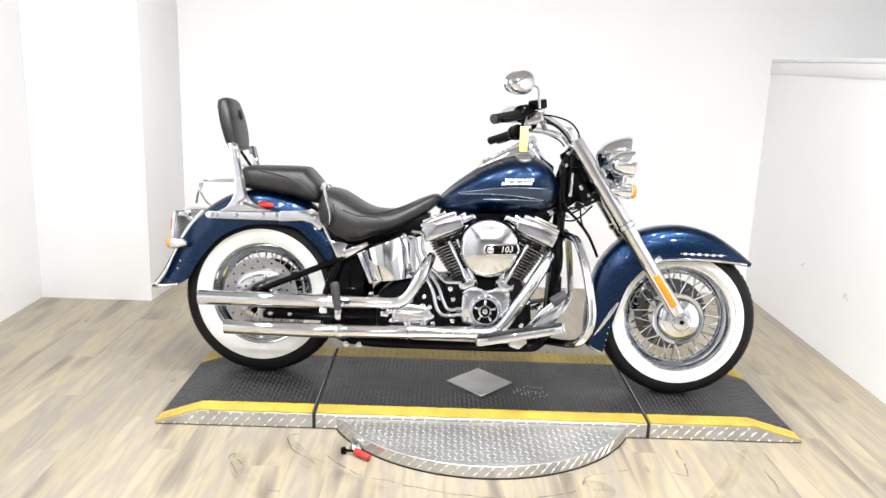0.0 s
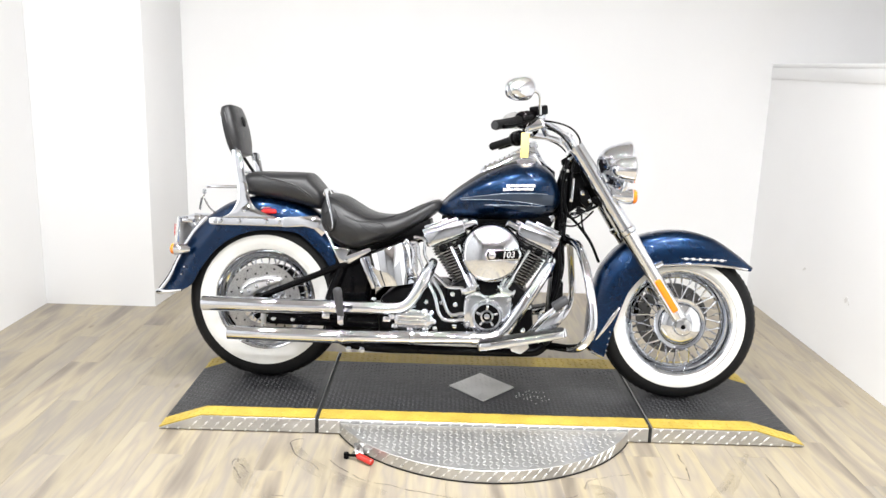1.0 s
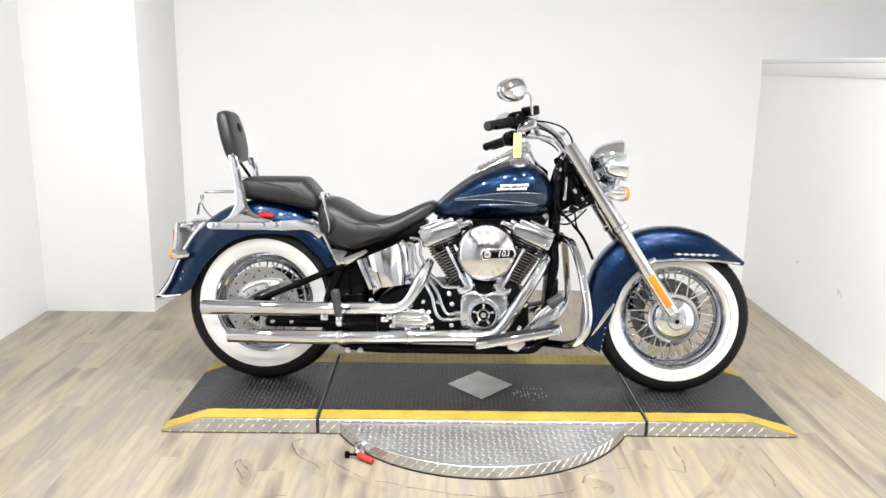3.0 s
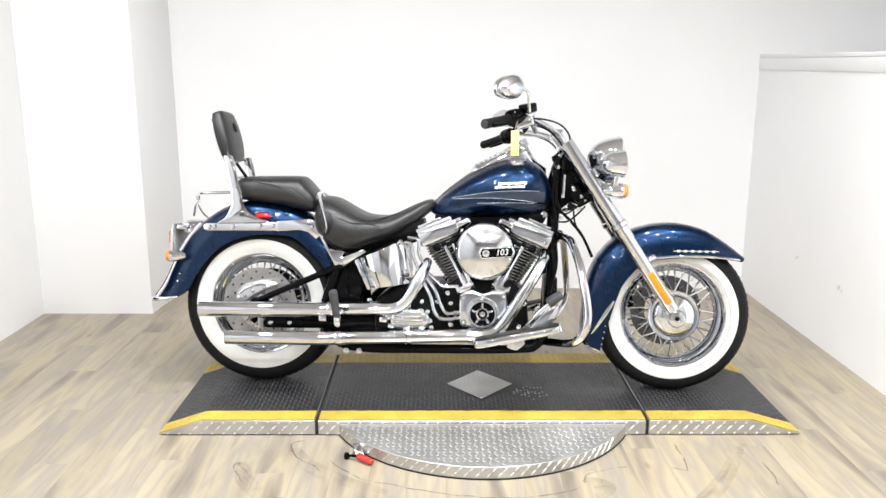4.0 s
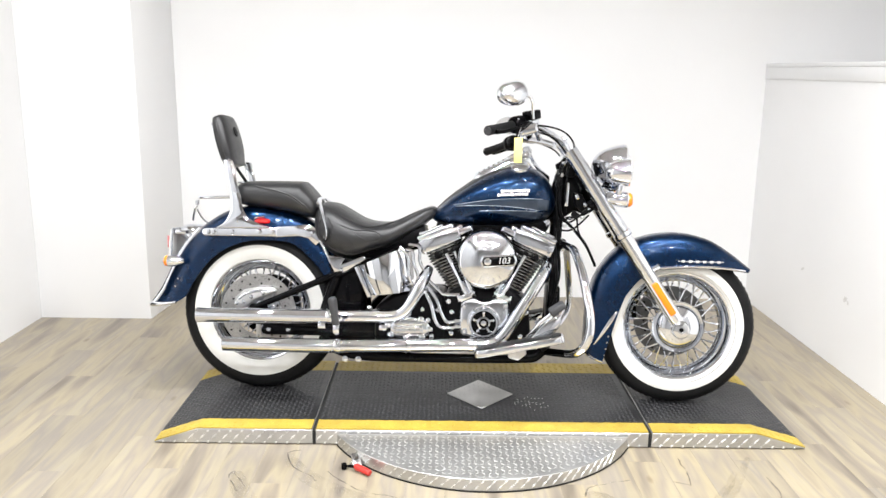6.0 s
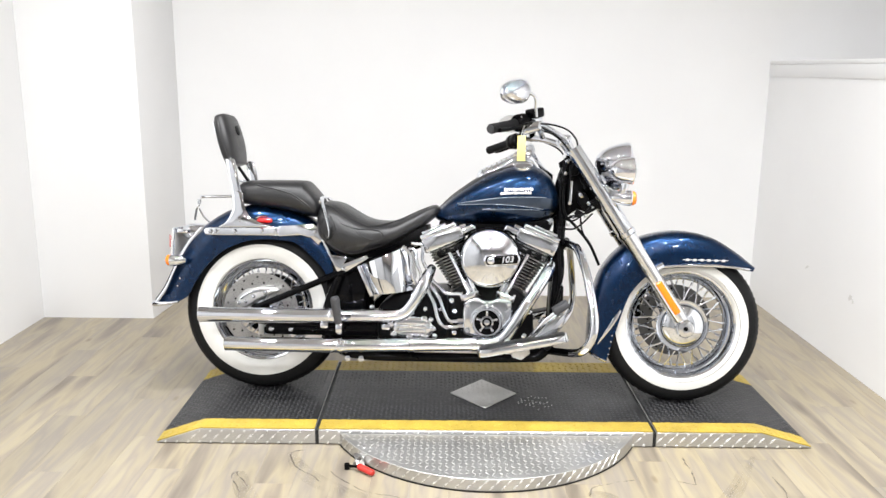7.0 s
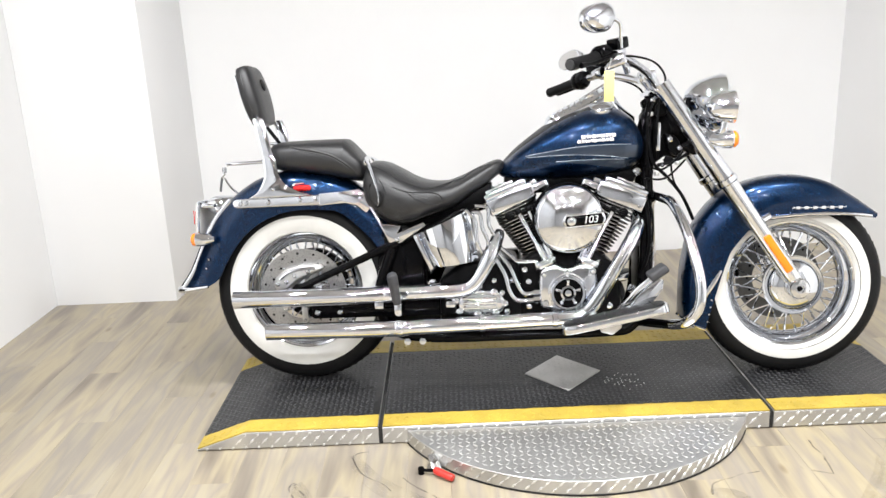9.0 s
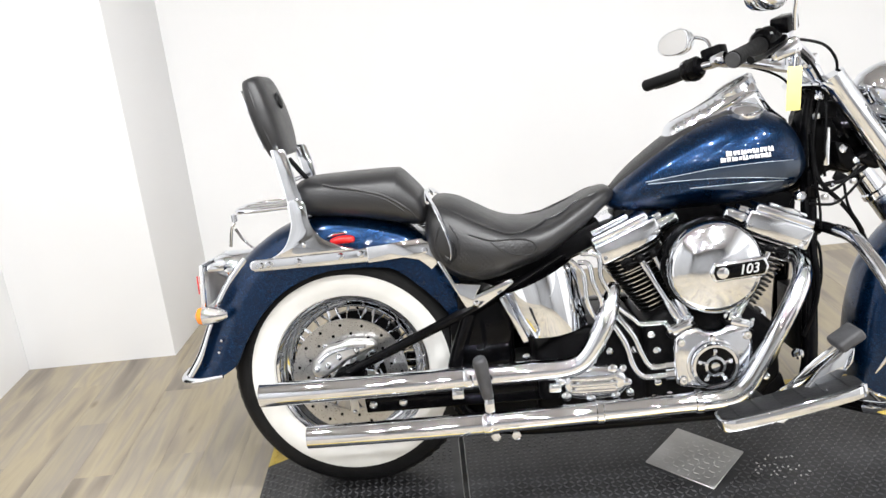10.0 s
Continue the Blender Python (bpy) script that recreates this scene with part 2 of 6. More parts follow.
def part(name, bm, mats, parent=None, label="", smooth=38.0):
    """Links a bmesh as one mesh object under a thing or a part."""
    ob = new(name, finish(bm, name, mats, smooth))
    ob.parent = parent
    return tagged(ob, label)


def thing(name, label, category, m=None, group="", kind=""):
    ob = new(name)
    ob.empty_display_size = 0.1
    ob.matrix_world = m if m else Matrix()
    return tagged(ob, label, category, group, kind)


def add(bm, other, index=0):
    """Joins another bmesh into bm with a material slot."""
    for f in other.faces:
        f.material_index = index
    me = bpy.data.meshes.new("tmp")
    other.to_mesh(me)
    other.free()
    bm.from_mesh(me)
    bpy.data.meshes.remove(me)
    return bm


def grow(*bms):
    out = bmesh.new()
    for b in bms:
        add(out, b)
    return out


def moved(bm, m):
    bmesh.ops.transform(bm, matrix=m, verts=bm.verts)
    return bm


def lathe(profile, centre=(0, 0, 0), axis="Y", seg=40, m=None):
    """Turns (radius, height) pairs about an axis."""
    bm = bmesh.new()
    rings = []
    for r, h in profile:
        ring = []
        for i in range(seg if r > 1e-6 else 1):
            a = 2 * math.pi * i / seg
            c, s = r * math.cos(a), r * math.sin(a)
            p = {"Y": (c, h, s), "X": (h, c, s), "Z": (c, s, h)}[axis]
            ring.append(bm.verts.new(V(*p)))
        rings.append(ring)
    for a, b in zip(rings, rings[1:]):
        na, nb = len(a), len(b)
        for i in range(seg):
            if na == 1 and nb == 1:
                continue
            if na == 1:
                bm.faces.new((a[0], b[i], b[(i + 1) % seg]))
            elif nb == 1:
                bm.faces.new((a[i], a[(i + 1) % seg], b[0]))
            else:
                bm.faces.new((a[i], a[(i + 1) % seg], b[(i + 1) % seg], b[i]))
    if m:
        moved(bm, m)
    return moved(bm, Matrix.Translation(centre))


def spline(pts, n=6):
    """Points along a smooth curve through pts."""
    pts = [Vector(p) for p in pts]
    if len(pts) < 3 or n < 2:
        return pts
    out = []
    for i in range(len(pts) - 1):
        p0, p1, p2, p3 = pts[max(i - 1, 0)], pts[i], pts[i + 1], pts[min(i + 2, len(pts) - 1)]
        for k in range(n):
            t = k / n
            out.append(0.5 * (2 * p1 + (p2 - p0) * t + (2 * p0 - 5 * p1 + 4 * p2 - p3) * t * t + (3 * p1 - p0 - 3 * p2 + p3) * t ** 3))
    return out + [pts[-1]]


def tube(pts, r, seg=14, n=6, flat=1.0):
    """A round bar through pts; r is one radius or one a point; flat squeezes it sideways."""
    path = spline(pts, n)
    if isinstance(r, (list, tuple)):
        k = (len(path) - 1) / (len(r) - 1)
        rad = []
        for i in range(len(path)):
            f = i / k
            j = min(int(f), len(r) - 2)
            rad.append(r[j] + (r[j + 1] - r[j]) * (f - j))
    else:
        rad = [r] * len(path)
    bm = bmesh.new()
    up = None
    rings = []
    for i, p in enumerate(path):
        d = (path[min(i + 1, len(path) - 1)] - path[max(i - 1, 0)]).normalized()
        if up is None:
            up = d.orthogonal().normalized() if abs(d.y) > 0.9 else V(0, 1, 0)
        up = (up - d * up.dot(d)).normalized()
        side = d.cross(up)
        rings.append([bm.verts.new(p + (up * math.cos(a) * flat + side * math.sin(a)) * rad[i]) for a in (2 * math.pi * j / seg for j in range(seg))])
    for a, b in zip(rings, rings[1:]):
        for i in range(seg):
            bm.faces.new((a[i], a[(i + 1) % seg], b[(i + 1) % seg], b[i]))
    bm.faces.new(rings[0][::-1])
    bm.faces.new(rings[-1])
    return bm


def loft(rings, cap=True):
    bm = bmesh.new()
    vs = [[bm.verts.new(p) for p in ring] for ring in rings]
    n = len(vs[0])
    for a, b in zip(vs, vs[1:]):
        for i in range(n):
            bm.faces.new((a[i], a[(i + 1) % n], b[(i + 1) % n], b[i]))
    if cap:
        bm.faces.new(vs[0][::-1])
        bm.faces.new(vs[-1])
    return bm


def bevelled(bm, width, segs=2, angle=30):
    if width > 0:
        edges = [e for e in bm.edges if len(e.link_faces) == 2 and e.calc_face_angle(0) > radians(angle)]
        bmesh.ops.bevel(bm, geom=edges, offset=width, segments=segs, affect="EDGES", profile=0.5)
    return bm


def prism(outline, y0, y1, bevel=0.004, segs=2, smooth=0):
    """An outline in the upright x-z plane, made thick from y0 to y1."""
    pts = [V(x, 0, z) for x, z in outline]
    if smooth:
        pts = spline(pts + [pts[0]], smooth)[:-1]
    bm = bmesh.new()
    a = [bm.verts.new((p.x, y0, p.z)) for p in pts]
    b = [bm.verts.new((p.x, y1, p.z)) for p in pts]
    n = len(pts)
    for i in range(n):
        bm.faces.new((a[i], a[(i + 1) % n], b[(i + 1) % n], b[i]))
    bm.faces.new(a[::-1])
    bm.faces.new(b)
    bmesh.ops.recalc_face_normals(bm, faces=bm.faces)
    return bevelled(bm, bevel, segs)


def box(centre, size, bevel=0.004, m=None, segs=2):
    bm = bmesh.new()
    bmesh.ops.create_cube(bm, size=1.0, matrix=Matrix.Diagonal((*size, 1)))
    bevelled(bm, bevel, segs)
    if m:
        moved(bm, m)
    return moved(bm, Matrix.Translation(centre))


def rod(a, b, r, seg=14, r2=None):
    return tube([a, b], [r, r2 if r2 else r], seg, 1)


def ball(centre, r, scale=(1, 1, 1), m=None):
    bm = bmesh.new()
    bmesh.ops.create_uvsphere(bm, u_segments=20, v_segments=12, radius=r)
    moved(bm, Matrix.Diagonal((*scale, 1)))
    if m:
        moved(bm, m)
    return moved(bm, Matrix.Translation(centre))


def body(stations, seg=28, power=2.4, flat_bottom=1.0):
    """A rounded body along x from (x, top, bottom, half width) stations."""
    pts = spline([V(s[0], s[1], s[2]) for s in stations], 4)
    wid = spline([V(s[0], s[3], 0) for s in stations], 4)
    rings = []
    for p, w in zip(pts, wid):
        zc, h = (p.y + p.z) / 2, max((p.y - p.z) / 2, 0.002)
        ring = []
        for j in range(seg):
            a = 2 * math.pi * j / seg
            c, s = math.cos(a), math.sin(a)
            y = w.y * math.copysign(abs(c) ** (2 / power), c)
            z = h * math.copysign(abs(s) ** (2 / power), s)
            ring.append(V(p.x, y, zc + z))
        rings.append(ring)
    return loft(rings)


def fender(crown, edge, half, seg=18, power=0.62, thick=0.006):
    """A mudguard shell between its crown line and its lower edges."""
    top, low = spline([V(x, 0, z) for x, z in crown], 5), spline([V(x, 0, z) for x, z in edge], 5)
    bm = bmesh.new()
    rows = []
    for p, q in zip(top, low):
        row = []
        for j in range(seg + 1):
            a = math.pi * (j / seg - 0.5)
            s, c = math.sin(a), math.cos(a)
            k = abs(c) ** power
            pos = q + (p - q) * k
            row.append(bm.verts.new(V(pos.x, half * math.copysign(abs(s) ** power, s), pos.z)))
        rows.append(row)
    for a, b in zip(rows, rows[1:]):
        for i in range(seg):
            bm.faces.new((a[i], a[i + 1], b[i + 1], b[i]))
    bmesh.ops.recalc_face_normals(bm, faces=bm.faces)
    bmesh.ops.solidify(bm, geom=bm.faces[:], thickness=thick)
    return bm


def placed(mesh, name, parent, m):
    ob = new(name, mesh)
    ob.parent = parent
    ob.matrix_local = m
    return ob


def lettering(name, text, size, depth, mat, parent, m, shear=0.0):
    cu = bpy.data.curves.new(name, "FONT")
    cu.body, cu.size, cu.extrude, cu.align_x, cu.align_y, cu.shear = text, size, depth, "CENTER", "CENTER", shear
    tmp = new("tmp_text", cu)
    me = bpy.data.meshes.new_from_object(tmp)
    bpy.data.objects.remove(tmp)
    me.materials.clear()
    me.materials.append(mat)
    return placed(me, name, parent, m)


# ---- the room ----
LEFT, RIGHT, BACK, FRONT = -2.27, 1.65, 1.96, -7.2
# unseen grey walls in front of SPLIT are added to darken chrome reflections
SPLIT = -1.25


def wall(name, lo, hi, mat, label):
    bm = box([(a + b) / 2 for a, b in zip(lo, hi)], [b - a for a, b in zip(lo, hi)], 0.0)
    return tagged(part(name, bm, mat, None, smooth=0), label, "wall", kind="structure")


wall("wall_back", (LEFT - 0.15, BACK, -0.05), (RIGHT + 0.9, BACK + 0.15, CEILING), WALLPAINT, "plain white painted back wall behind the motorcycle")
wall("wall_left", (LEFT - 0.15, SPLIT, -0.05), (LEFT, BACK, CEILING), WALLPAINT, "plain white painted side wall")
wall("wall_left_front", (LEFT - 0.15, FRONT, -0.05), (LEFT, SPLIT, CEILING), DARKPAINT, "unseen grey side wall added to darken chrome reflections")
wall("wall_front", (LEFT - 0.15, FRONT - 0.15, -0.05), (RIGHT + 0.9, FRONT, CEILING), DARKPAINT, "unseen grey wall closing the room, kept dark for chrome reflections")
wall("wall_right_front", (RIGHT, FRONT, -0.05), (RIGHT + 0.75, SPLIT, 1.345), DARKPAINT, "unseen grey half-height wall added to darken chrome reflections")
low = wall("wall_right_low", (RIGHT, SPLIT, -0.05), (RIGHT + 0.75, BACK, 1.345), WALLPAINT, "white painted half-height wall with a capped top")
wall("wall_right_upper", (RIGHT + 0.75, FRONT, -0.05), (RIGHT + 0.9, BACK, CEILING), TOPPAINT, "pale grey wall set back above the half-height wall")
pb = prism([(LEFT, 1.45), (-1.69, 1.45), (-1.655, BACK), (LEFT, BACK)], 0, CEILING + 0.05, 0.004)
moved(pb, Matrix(((1, 0, 0, 0), (0, 0, 1, 0), (0, 1, 0, -0.05), (0, 0, 0, 1))))
tagged(part("wall_pier", pb, WALLPAINT, None), "white painted boxed-in wall pier in the corner", "wall", kind="structure")
for y, z, a, b in ((1.259, 0.360, 0.017, 0.006), (0.816, 0.328, 0.015, 0.012), (0.79, 0.318, 0.005, 0.010)):
    mark = prism([(a * math.cos(k * 0.571) * (1 + 0.3 * math.sin(k * 2.7)), b * math.sin(k * 0.571) * (1 + 0.3 * math.cos(k * 1.9))) for k in range(11)], 0, 0.0015, 0.0)
    part("scuff", moved(mark, Matrix.Translation((RIGHT - 0.0006, y, z)) @ Matrix.Rotation(radians(90), 4, "Z") @ Matrix.Rotation(0.5, 4, "Y")), TOPPAINT, low, "grey rub mark")
cap = grow(box((RIGHT + 0.372, (FRONT + BACK) / 2, 1.355), (0.756, BACK - FRONT, 0.02), 0.004), box((RIGHT - 0.002, (FRONT + BACK) / 2, 1.312), (0.008, BACK - FRONT, 0.062), 0.003))
tagged(part("trim", cap, WALLPAINT, None), "white painted cap board on the half-height wall", "trim", kind="structure")
tagged(part("ceiling", box(((LEFT + RIGHT + 0.75) / 2, (FRONT + BACK) / 2, CEILING + 0.05), (RIGHT - LEFT + 1.05, BACK - FRONT + 0.3, 0.1), 0), CEILPAINT, None, smooth=0), "plain grey ceiling with round lamps", "ceiling", kind="structure")

floor = tagged(part("floor", box(((LEFT + RIGHT) / 2, (FRONT + BACK) / 2, -0.035), (RIGHT - LEFT + 0.1, BACK - FRONT + 0.1, 0.05), 0), SCUFF, None, smooth=0), "floor of greyed oak-look vinyl planks with scuffs", "floor", kind="structure")

for lx, ly in LAMPS:
    t = thing("ceiling_light", "round white recessed ceiling lamp, lit", "ceiling lamp", Matrix.Translation((lx, ly, CEILING)), "lamps in the ceiling")
    part("frame", lathe([(0.045, -0.03), (0.058, -0.03), (0.066, 0.0), (0.045, 0.0)], axis="Z", seg=24), SATIN, t)
    part("diffuser", lathe([(0.0, -0.02), (0.045, -0.02), (0.045, -0.01), (0.0, -0.01)], axis="Z", seg=24), LAMPGLOW, t, "glowing white diffuser")

# black-framed panel low on the left wall
t = thing("wall_panel", "black lacquered framed panel fixed on the white wall", "panel", Matrix.Translation((LEFT, -0.035, 0.0)))
part("backing", box((0.012, 0.2, 0.575), (0.02, 0.92, 0.95), 0.002), PANEL, t)
part("frame", grow(box((0.02, 0.68, 0.575), (0.036, 0.045, 1.03), 0.006), box((0.02, -0.28, 0.575), (0.036, 0.045, 1.03), 0.006), box((0.02, 0.2, 0.082), (0.034, 0.915, 0.045), 0.006), box((0.02, 0.2, 1.068), (0.034, 0.915, 0.045), 0.006)), BLACK, t)

# ---- the display platform ----
DECK, DEPTH = 0.057, 0.68
ENDL, BENDL, JL, JR, BENDR, ENDR = -1.175, -1.02, -0.607, 0.588, 0.965, 1.146


def lug_grid(x0, x1, y0, y1, pitch, inside=None, height=0.0018, size=(0.0104, 0.0043), both=True):
    """Raised diamond treads in a checkered field, as flat-topped lugs on z = 0."""
    bm = bmesh.new()
    nx, ny = int((x1 - x0) / pitch), int((y1 - y0) / pitch)
    for i in range(nx):
        for j in range(ny):
            x, y = x0 + (i + 0.5) * pitch, y0 + (j + 0.5) * pitch
            if inside and not inside(x, y):
                continue
            a = radians(45 if (i + j) % 2 or not both else -45)
            u, w = V(math.cos(a), math.sin(a), 0), V(-math.sin(a), math.cos(a), 0)
            base = [V(x, y, -0.0004) + p for p in (u * size[0], w * size[1], -u * size[0], -w * size[1])]
            b = [bm.verts.new(p) for p in base]
            c = [bm.verts.new(V(x, y, height) + (p - V(x, y, -0.0004)) * 0.72) for p in base]
            for k in range(4):
                bm.faces.new((b[k], b[(k + 1) % 4], c[(k + 1) % 4], c[k]))
            bm.faces.new(c)
    return bm


def strip_along(profile, y0, y1, lift, ragged=0.0):
    """A thin skin that follows an x-z line from y0 to y1, its far edge brushed on unevenly if ragged."""
    if ragged:
        fine = []
        for (xa, za), (xb, zb) in zip(profile, profile[1:]):
            n = max(1, int((xb - xa) / 0.007))
            fine += [(xa + (xb - xa) * k / n, za + (zb - za) * k / n) for k in range(n)]
        profile = fine + [profile[-1]]
    bm = bmesh.new()
    lo, hi = [], []
    for x, z in profile:
        far = y1 + ragged * (noise.noise(V(x * 45, 3.1, y1 * 9)) + 0.7 * noise.noise(V(x * 130, 1.7, 4.0)))
        lo.append([bm.verts.new((x, y, z)) for y in (y0, far)])
        hi.append([bm.verts.new((x, y, z + lift)) for y in (y0, far)])
    for i in range(len(profile) - 1):
        bm.faces.new((hi[i][0], hi[i + 1][0], hi[i + 1][1], hi[i][1]))
        bm.faces.new((lo[i][0], lo[i][1], lo[i + 1][1], lo[i + 1][0]))
        bm.faces.new((lo[i][0], lo[i + 1][0], hi[i + 1][0], hi[i][0]))
        bm.faces.new((lo[i][1], hi[i][1], hi[i + 1][1], lo[i + 1][1]))
    bm.faces.new((lo[0][0], hi[0][0], hi[0][1], lo[0][1]))
    bm.faces.new((lo[-1][0], lo[-1][1], hi[-1][1], hi[-1][0]))
    return bm


def bent(bm, profile):
    """Drops a flat field of treads onto an x-z line."""
    for v in bm.verts:
        for (xa, za), (xb, zb) in zip(profile, profile[1:]):
            if xa <= v.co.x <= xb:
                v.co.z += za + (zb - za) * (v.co.x - xa) / (xb - xa)
                break
    return bm


def deck_section(name, top, label):
    """One section: aluminium sides, a dark treaded deck, and yellow edge bands."""
    x0, x1 = top[0][0], top[-1][0]
    outline = [(x0, 0.004)] + [(x, max(z, 0.006)) for x, z in top] + [(x1, 0.004)]
    sec = thing(name, label, "display platform", None, "platform sections")
    part("frame", prism(outline, 0.0, DEPTH, 0.0015, 1), ALUPLATE, sec, "aluminium tread-plate side", smooth=20)
    inner = [(x + (0.002 if i == 0 else -0.002 if i == len(top) - 1 else 0), z + 0.002) for i, (x, z) in enumerate(top)]
    part("deck", strip_along(inner, 0.075, DEPTH - 0.115, 0.003), MAT_GREY, sec, "dark grey treaded deck", smooth=20)
    part("edge_band", strip_along(inner, 0.0004, 0.0745, 0.0035, 0.0028), YELLOW, sec, "yellow painted edge band", smooth=20)
    part("edge_band", strip_along(inner, DEPTH - 0.114, DEPTH - 0.002, 0.0035), YELLOW, sec, "yellow painted edge band", smooth=20)
    lift = [(x, z + 0.005) for x, z in top]
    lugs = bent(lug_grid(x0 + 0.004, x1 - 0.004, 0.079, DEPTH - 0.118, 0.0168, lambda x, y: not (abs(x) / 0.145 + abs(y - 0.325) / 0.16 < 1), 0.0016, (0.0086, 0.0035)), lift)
    tagged(part("deck_tread", lugs, TREAD, sec, smooth=0), "small raised treads, their highlights put into a lighter grey", kind="stuff")
    for ya, yb in ((0.006, 0.073), (DEPTH - 0.112, DEPTH - 0.006)):
        tagged(part("band_tread", bent(lug_grid(x0 + 0.006, x1 - 0.006, ya, yb, 0.0262), [(x, z + 0.0055) for x, z in top]), YELLOW, sec, smooth=0), "yellow painted treads", kind="stuff")
    side = bmesh.new()
    for zc, ph, long in ((0.0285, 0.0, 0.0165), (0.0075, 0.5, 0.0068), (0.0490, 0.5, 0.0068)):
        k = 0
        while x0 + 0.012 + (k + ph) * 0.040 < x1 - 0.012:
            xc = x0 + 0.012 + (k + ph) * 0.040
            if zc < np.interp(xc, [p[0] for p in top], [p[1] for p in top]) - (0.014 if long > 0.01 else 0.005):
                add(side, moved(lug_grid(-0.02, 0.02, -0.02, 0.02, 0.04, None, 0.0030, (long, 0.0042), False), Matrix.Translation((xc, zc, 0))))
            k += 1
    moved(side, Matrix(((1, 0, 0, 0), (0, 0, -1, 0), (0, 1, 0, 0), (0, 0, 0, 1))))
    tagged(part("side_tread", side, BRIGHTLUG, sec, smooth=0), "small bright aluminium treads", kind="stuff")
    if x0 < 0.1 < x1:
        wear = bent(lug_grid(0.12, 0.28, 0.17, 0.31, 0.0138, lambda x, y: math.hypot((x - 0.193) / 0.075, (y - 0.24) / 0.06) + 1.6 * noise.noise(V(x * 75, y * 75, 1.0)) < 0.42, 0.0022, (0.0048, 0.0024)), lift)
        tagged(part("worn_tread", wear, ALUPLATE, sec, smooth=0), "treads rubbed bright by wear", kind="stuff")
    return sec


deck_section("platform_ramp", [(ENDL, 0.006), (BENDL, DECK), (JL - 0.006, DECK)], "ramped platform end section, dark treaded deck with yellow edges")
deck_section("platform_centre", [(JL + 0.006, DECK), (JR - 0.006, DECK)], "middle platform section, dark treaded deck with yellow edges")
deck_section("platform_ramp", [(JR + 0.006, DECK), (BENDR, DECK), (ENDR, 0.006)], "ramped platform end section, dark treaded deck with yellow edges")
for jx in (JL, JR):
    j = part("joint_strip", box((jx, DEPTH / 2, DECK / 2), (0.0115, DEPTH - 0.004, DECK - 0.004), 0), GAPBLACK, None, smooth=0)
    tagged(j, "black gap strip between two platform sections", "strip", "platform joints")

dz = DECK + 0.0062
t = thing("tread_plate_diamond", "bare aluminium tread plate diamond lying on the dark deck", "plate", Matrix.Translation((-0.003, 0.325, dz)))
dp = prism([(-0.13, 0), (0, -0.143), (0.13, 0), (0, 0.143)], -0.001, 0.003, 0.001, 1)
moved(dp, Matrix(((1, 0, 0, 0), (0, 0, 1, 0), (0, 1, 0, 0), (0, 0, 0, 1))))
part("plate", dp, ALUPLATE, t)
tagged(part("tread", moved(lug_grid(-0.13, 0.13, -0.143, 0.143, 0.0200, lambda x, y: abs(x) / 0.12 + abs(y) / 0.133 < 1, 0.0009, (0.0086, 0.0030)), Matrix.Translation((0, 0, 0.003))), ALUPLATE, t, smooth=0), "raised aluminium treads", kind="stuff")

# turntable disc under the middle section
TX, TY, TR, TH = -0.008, 0.255, 0.578, 0.046
t = thing("turntable", "round aluminium tread-plate turntable under the platform", "turntable", Matrix.Translation((TX, TY, 0)))
a0 = math.asin((-0.004 - TY) / TR)
arcs = [math.pi - a0 + (a0 * 2 + math.pi) * k / 72 for k in range(73)]
rim_pts = [(TR * math.cos(a), TR * math.sin(a)) for a in arcs]
dp = prism(rim_pts, 0.0045, TH, 0.0015, 1)
moved(dp, Matrix(((1, 0, 0, 0), (0, 0, 1, 0), (0, 1, 0, 0), (0, 0, 0, 1))))
part("disc", dp, ALUPLATE, t, smooth=25)
dp = prism([(x * 1.003, z * 1.003) for x, z in rim_pts], 0.0008, 0.0045, 0, 1)
moved(dp, Matrix(((1, 0, 0, 0), (0, 0, 1, 0), (0, 1, 0, 0), (0, 0, 0, 1))))
part("base_ring", dp, GAPBLACK, t, "black rubber foot ring", smooth=25)
tagged(part("tread", moved(lug_grid(-0.56, 0.56, -0.57, -TY, 0.0215, lambda x, y: math.hypot(x, y) < TR - 0.016, 0.0012, (0.0098, 0.0034)), Matrix.Translation((0, 0, TH))), DULLLUG, t, smooth=0), "raised aluminium treads", kind="stuff")
skirt = bmesh.new()
for zc, ph in ((0.017, 0.0), (0.036, 0.5)):
    for k in range(31):
        add(skirt, moved(lug_grid(-0.02, 0.02, -0.02, 0.02, 0.04, None, 0.0026, (0.0125, 0.0036), False), Matrix.Translation((0.012 + (k + ph) * 0.037, zc, 0))))
for v in skirt.verts:
    a = math.pi - a0 + v.co.x / TR
    if a > 2 * math.pi + a0:
        a = 2 * math.pi + a0
    rr = TR + v.co.z
    v.co = V(rr * math.cos(a), rr * math.sin(a), v.co.y)
tagged(part("skirt_tread", skirt, BRIGHTLUG, t, smooth=0), "raised aluminium treads on the rim", kind="stuff")

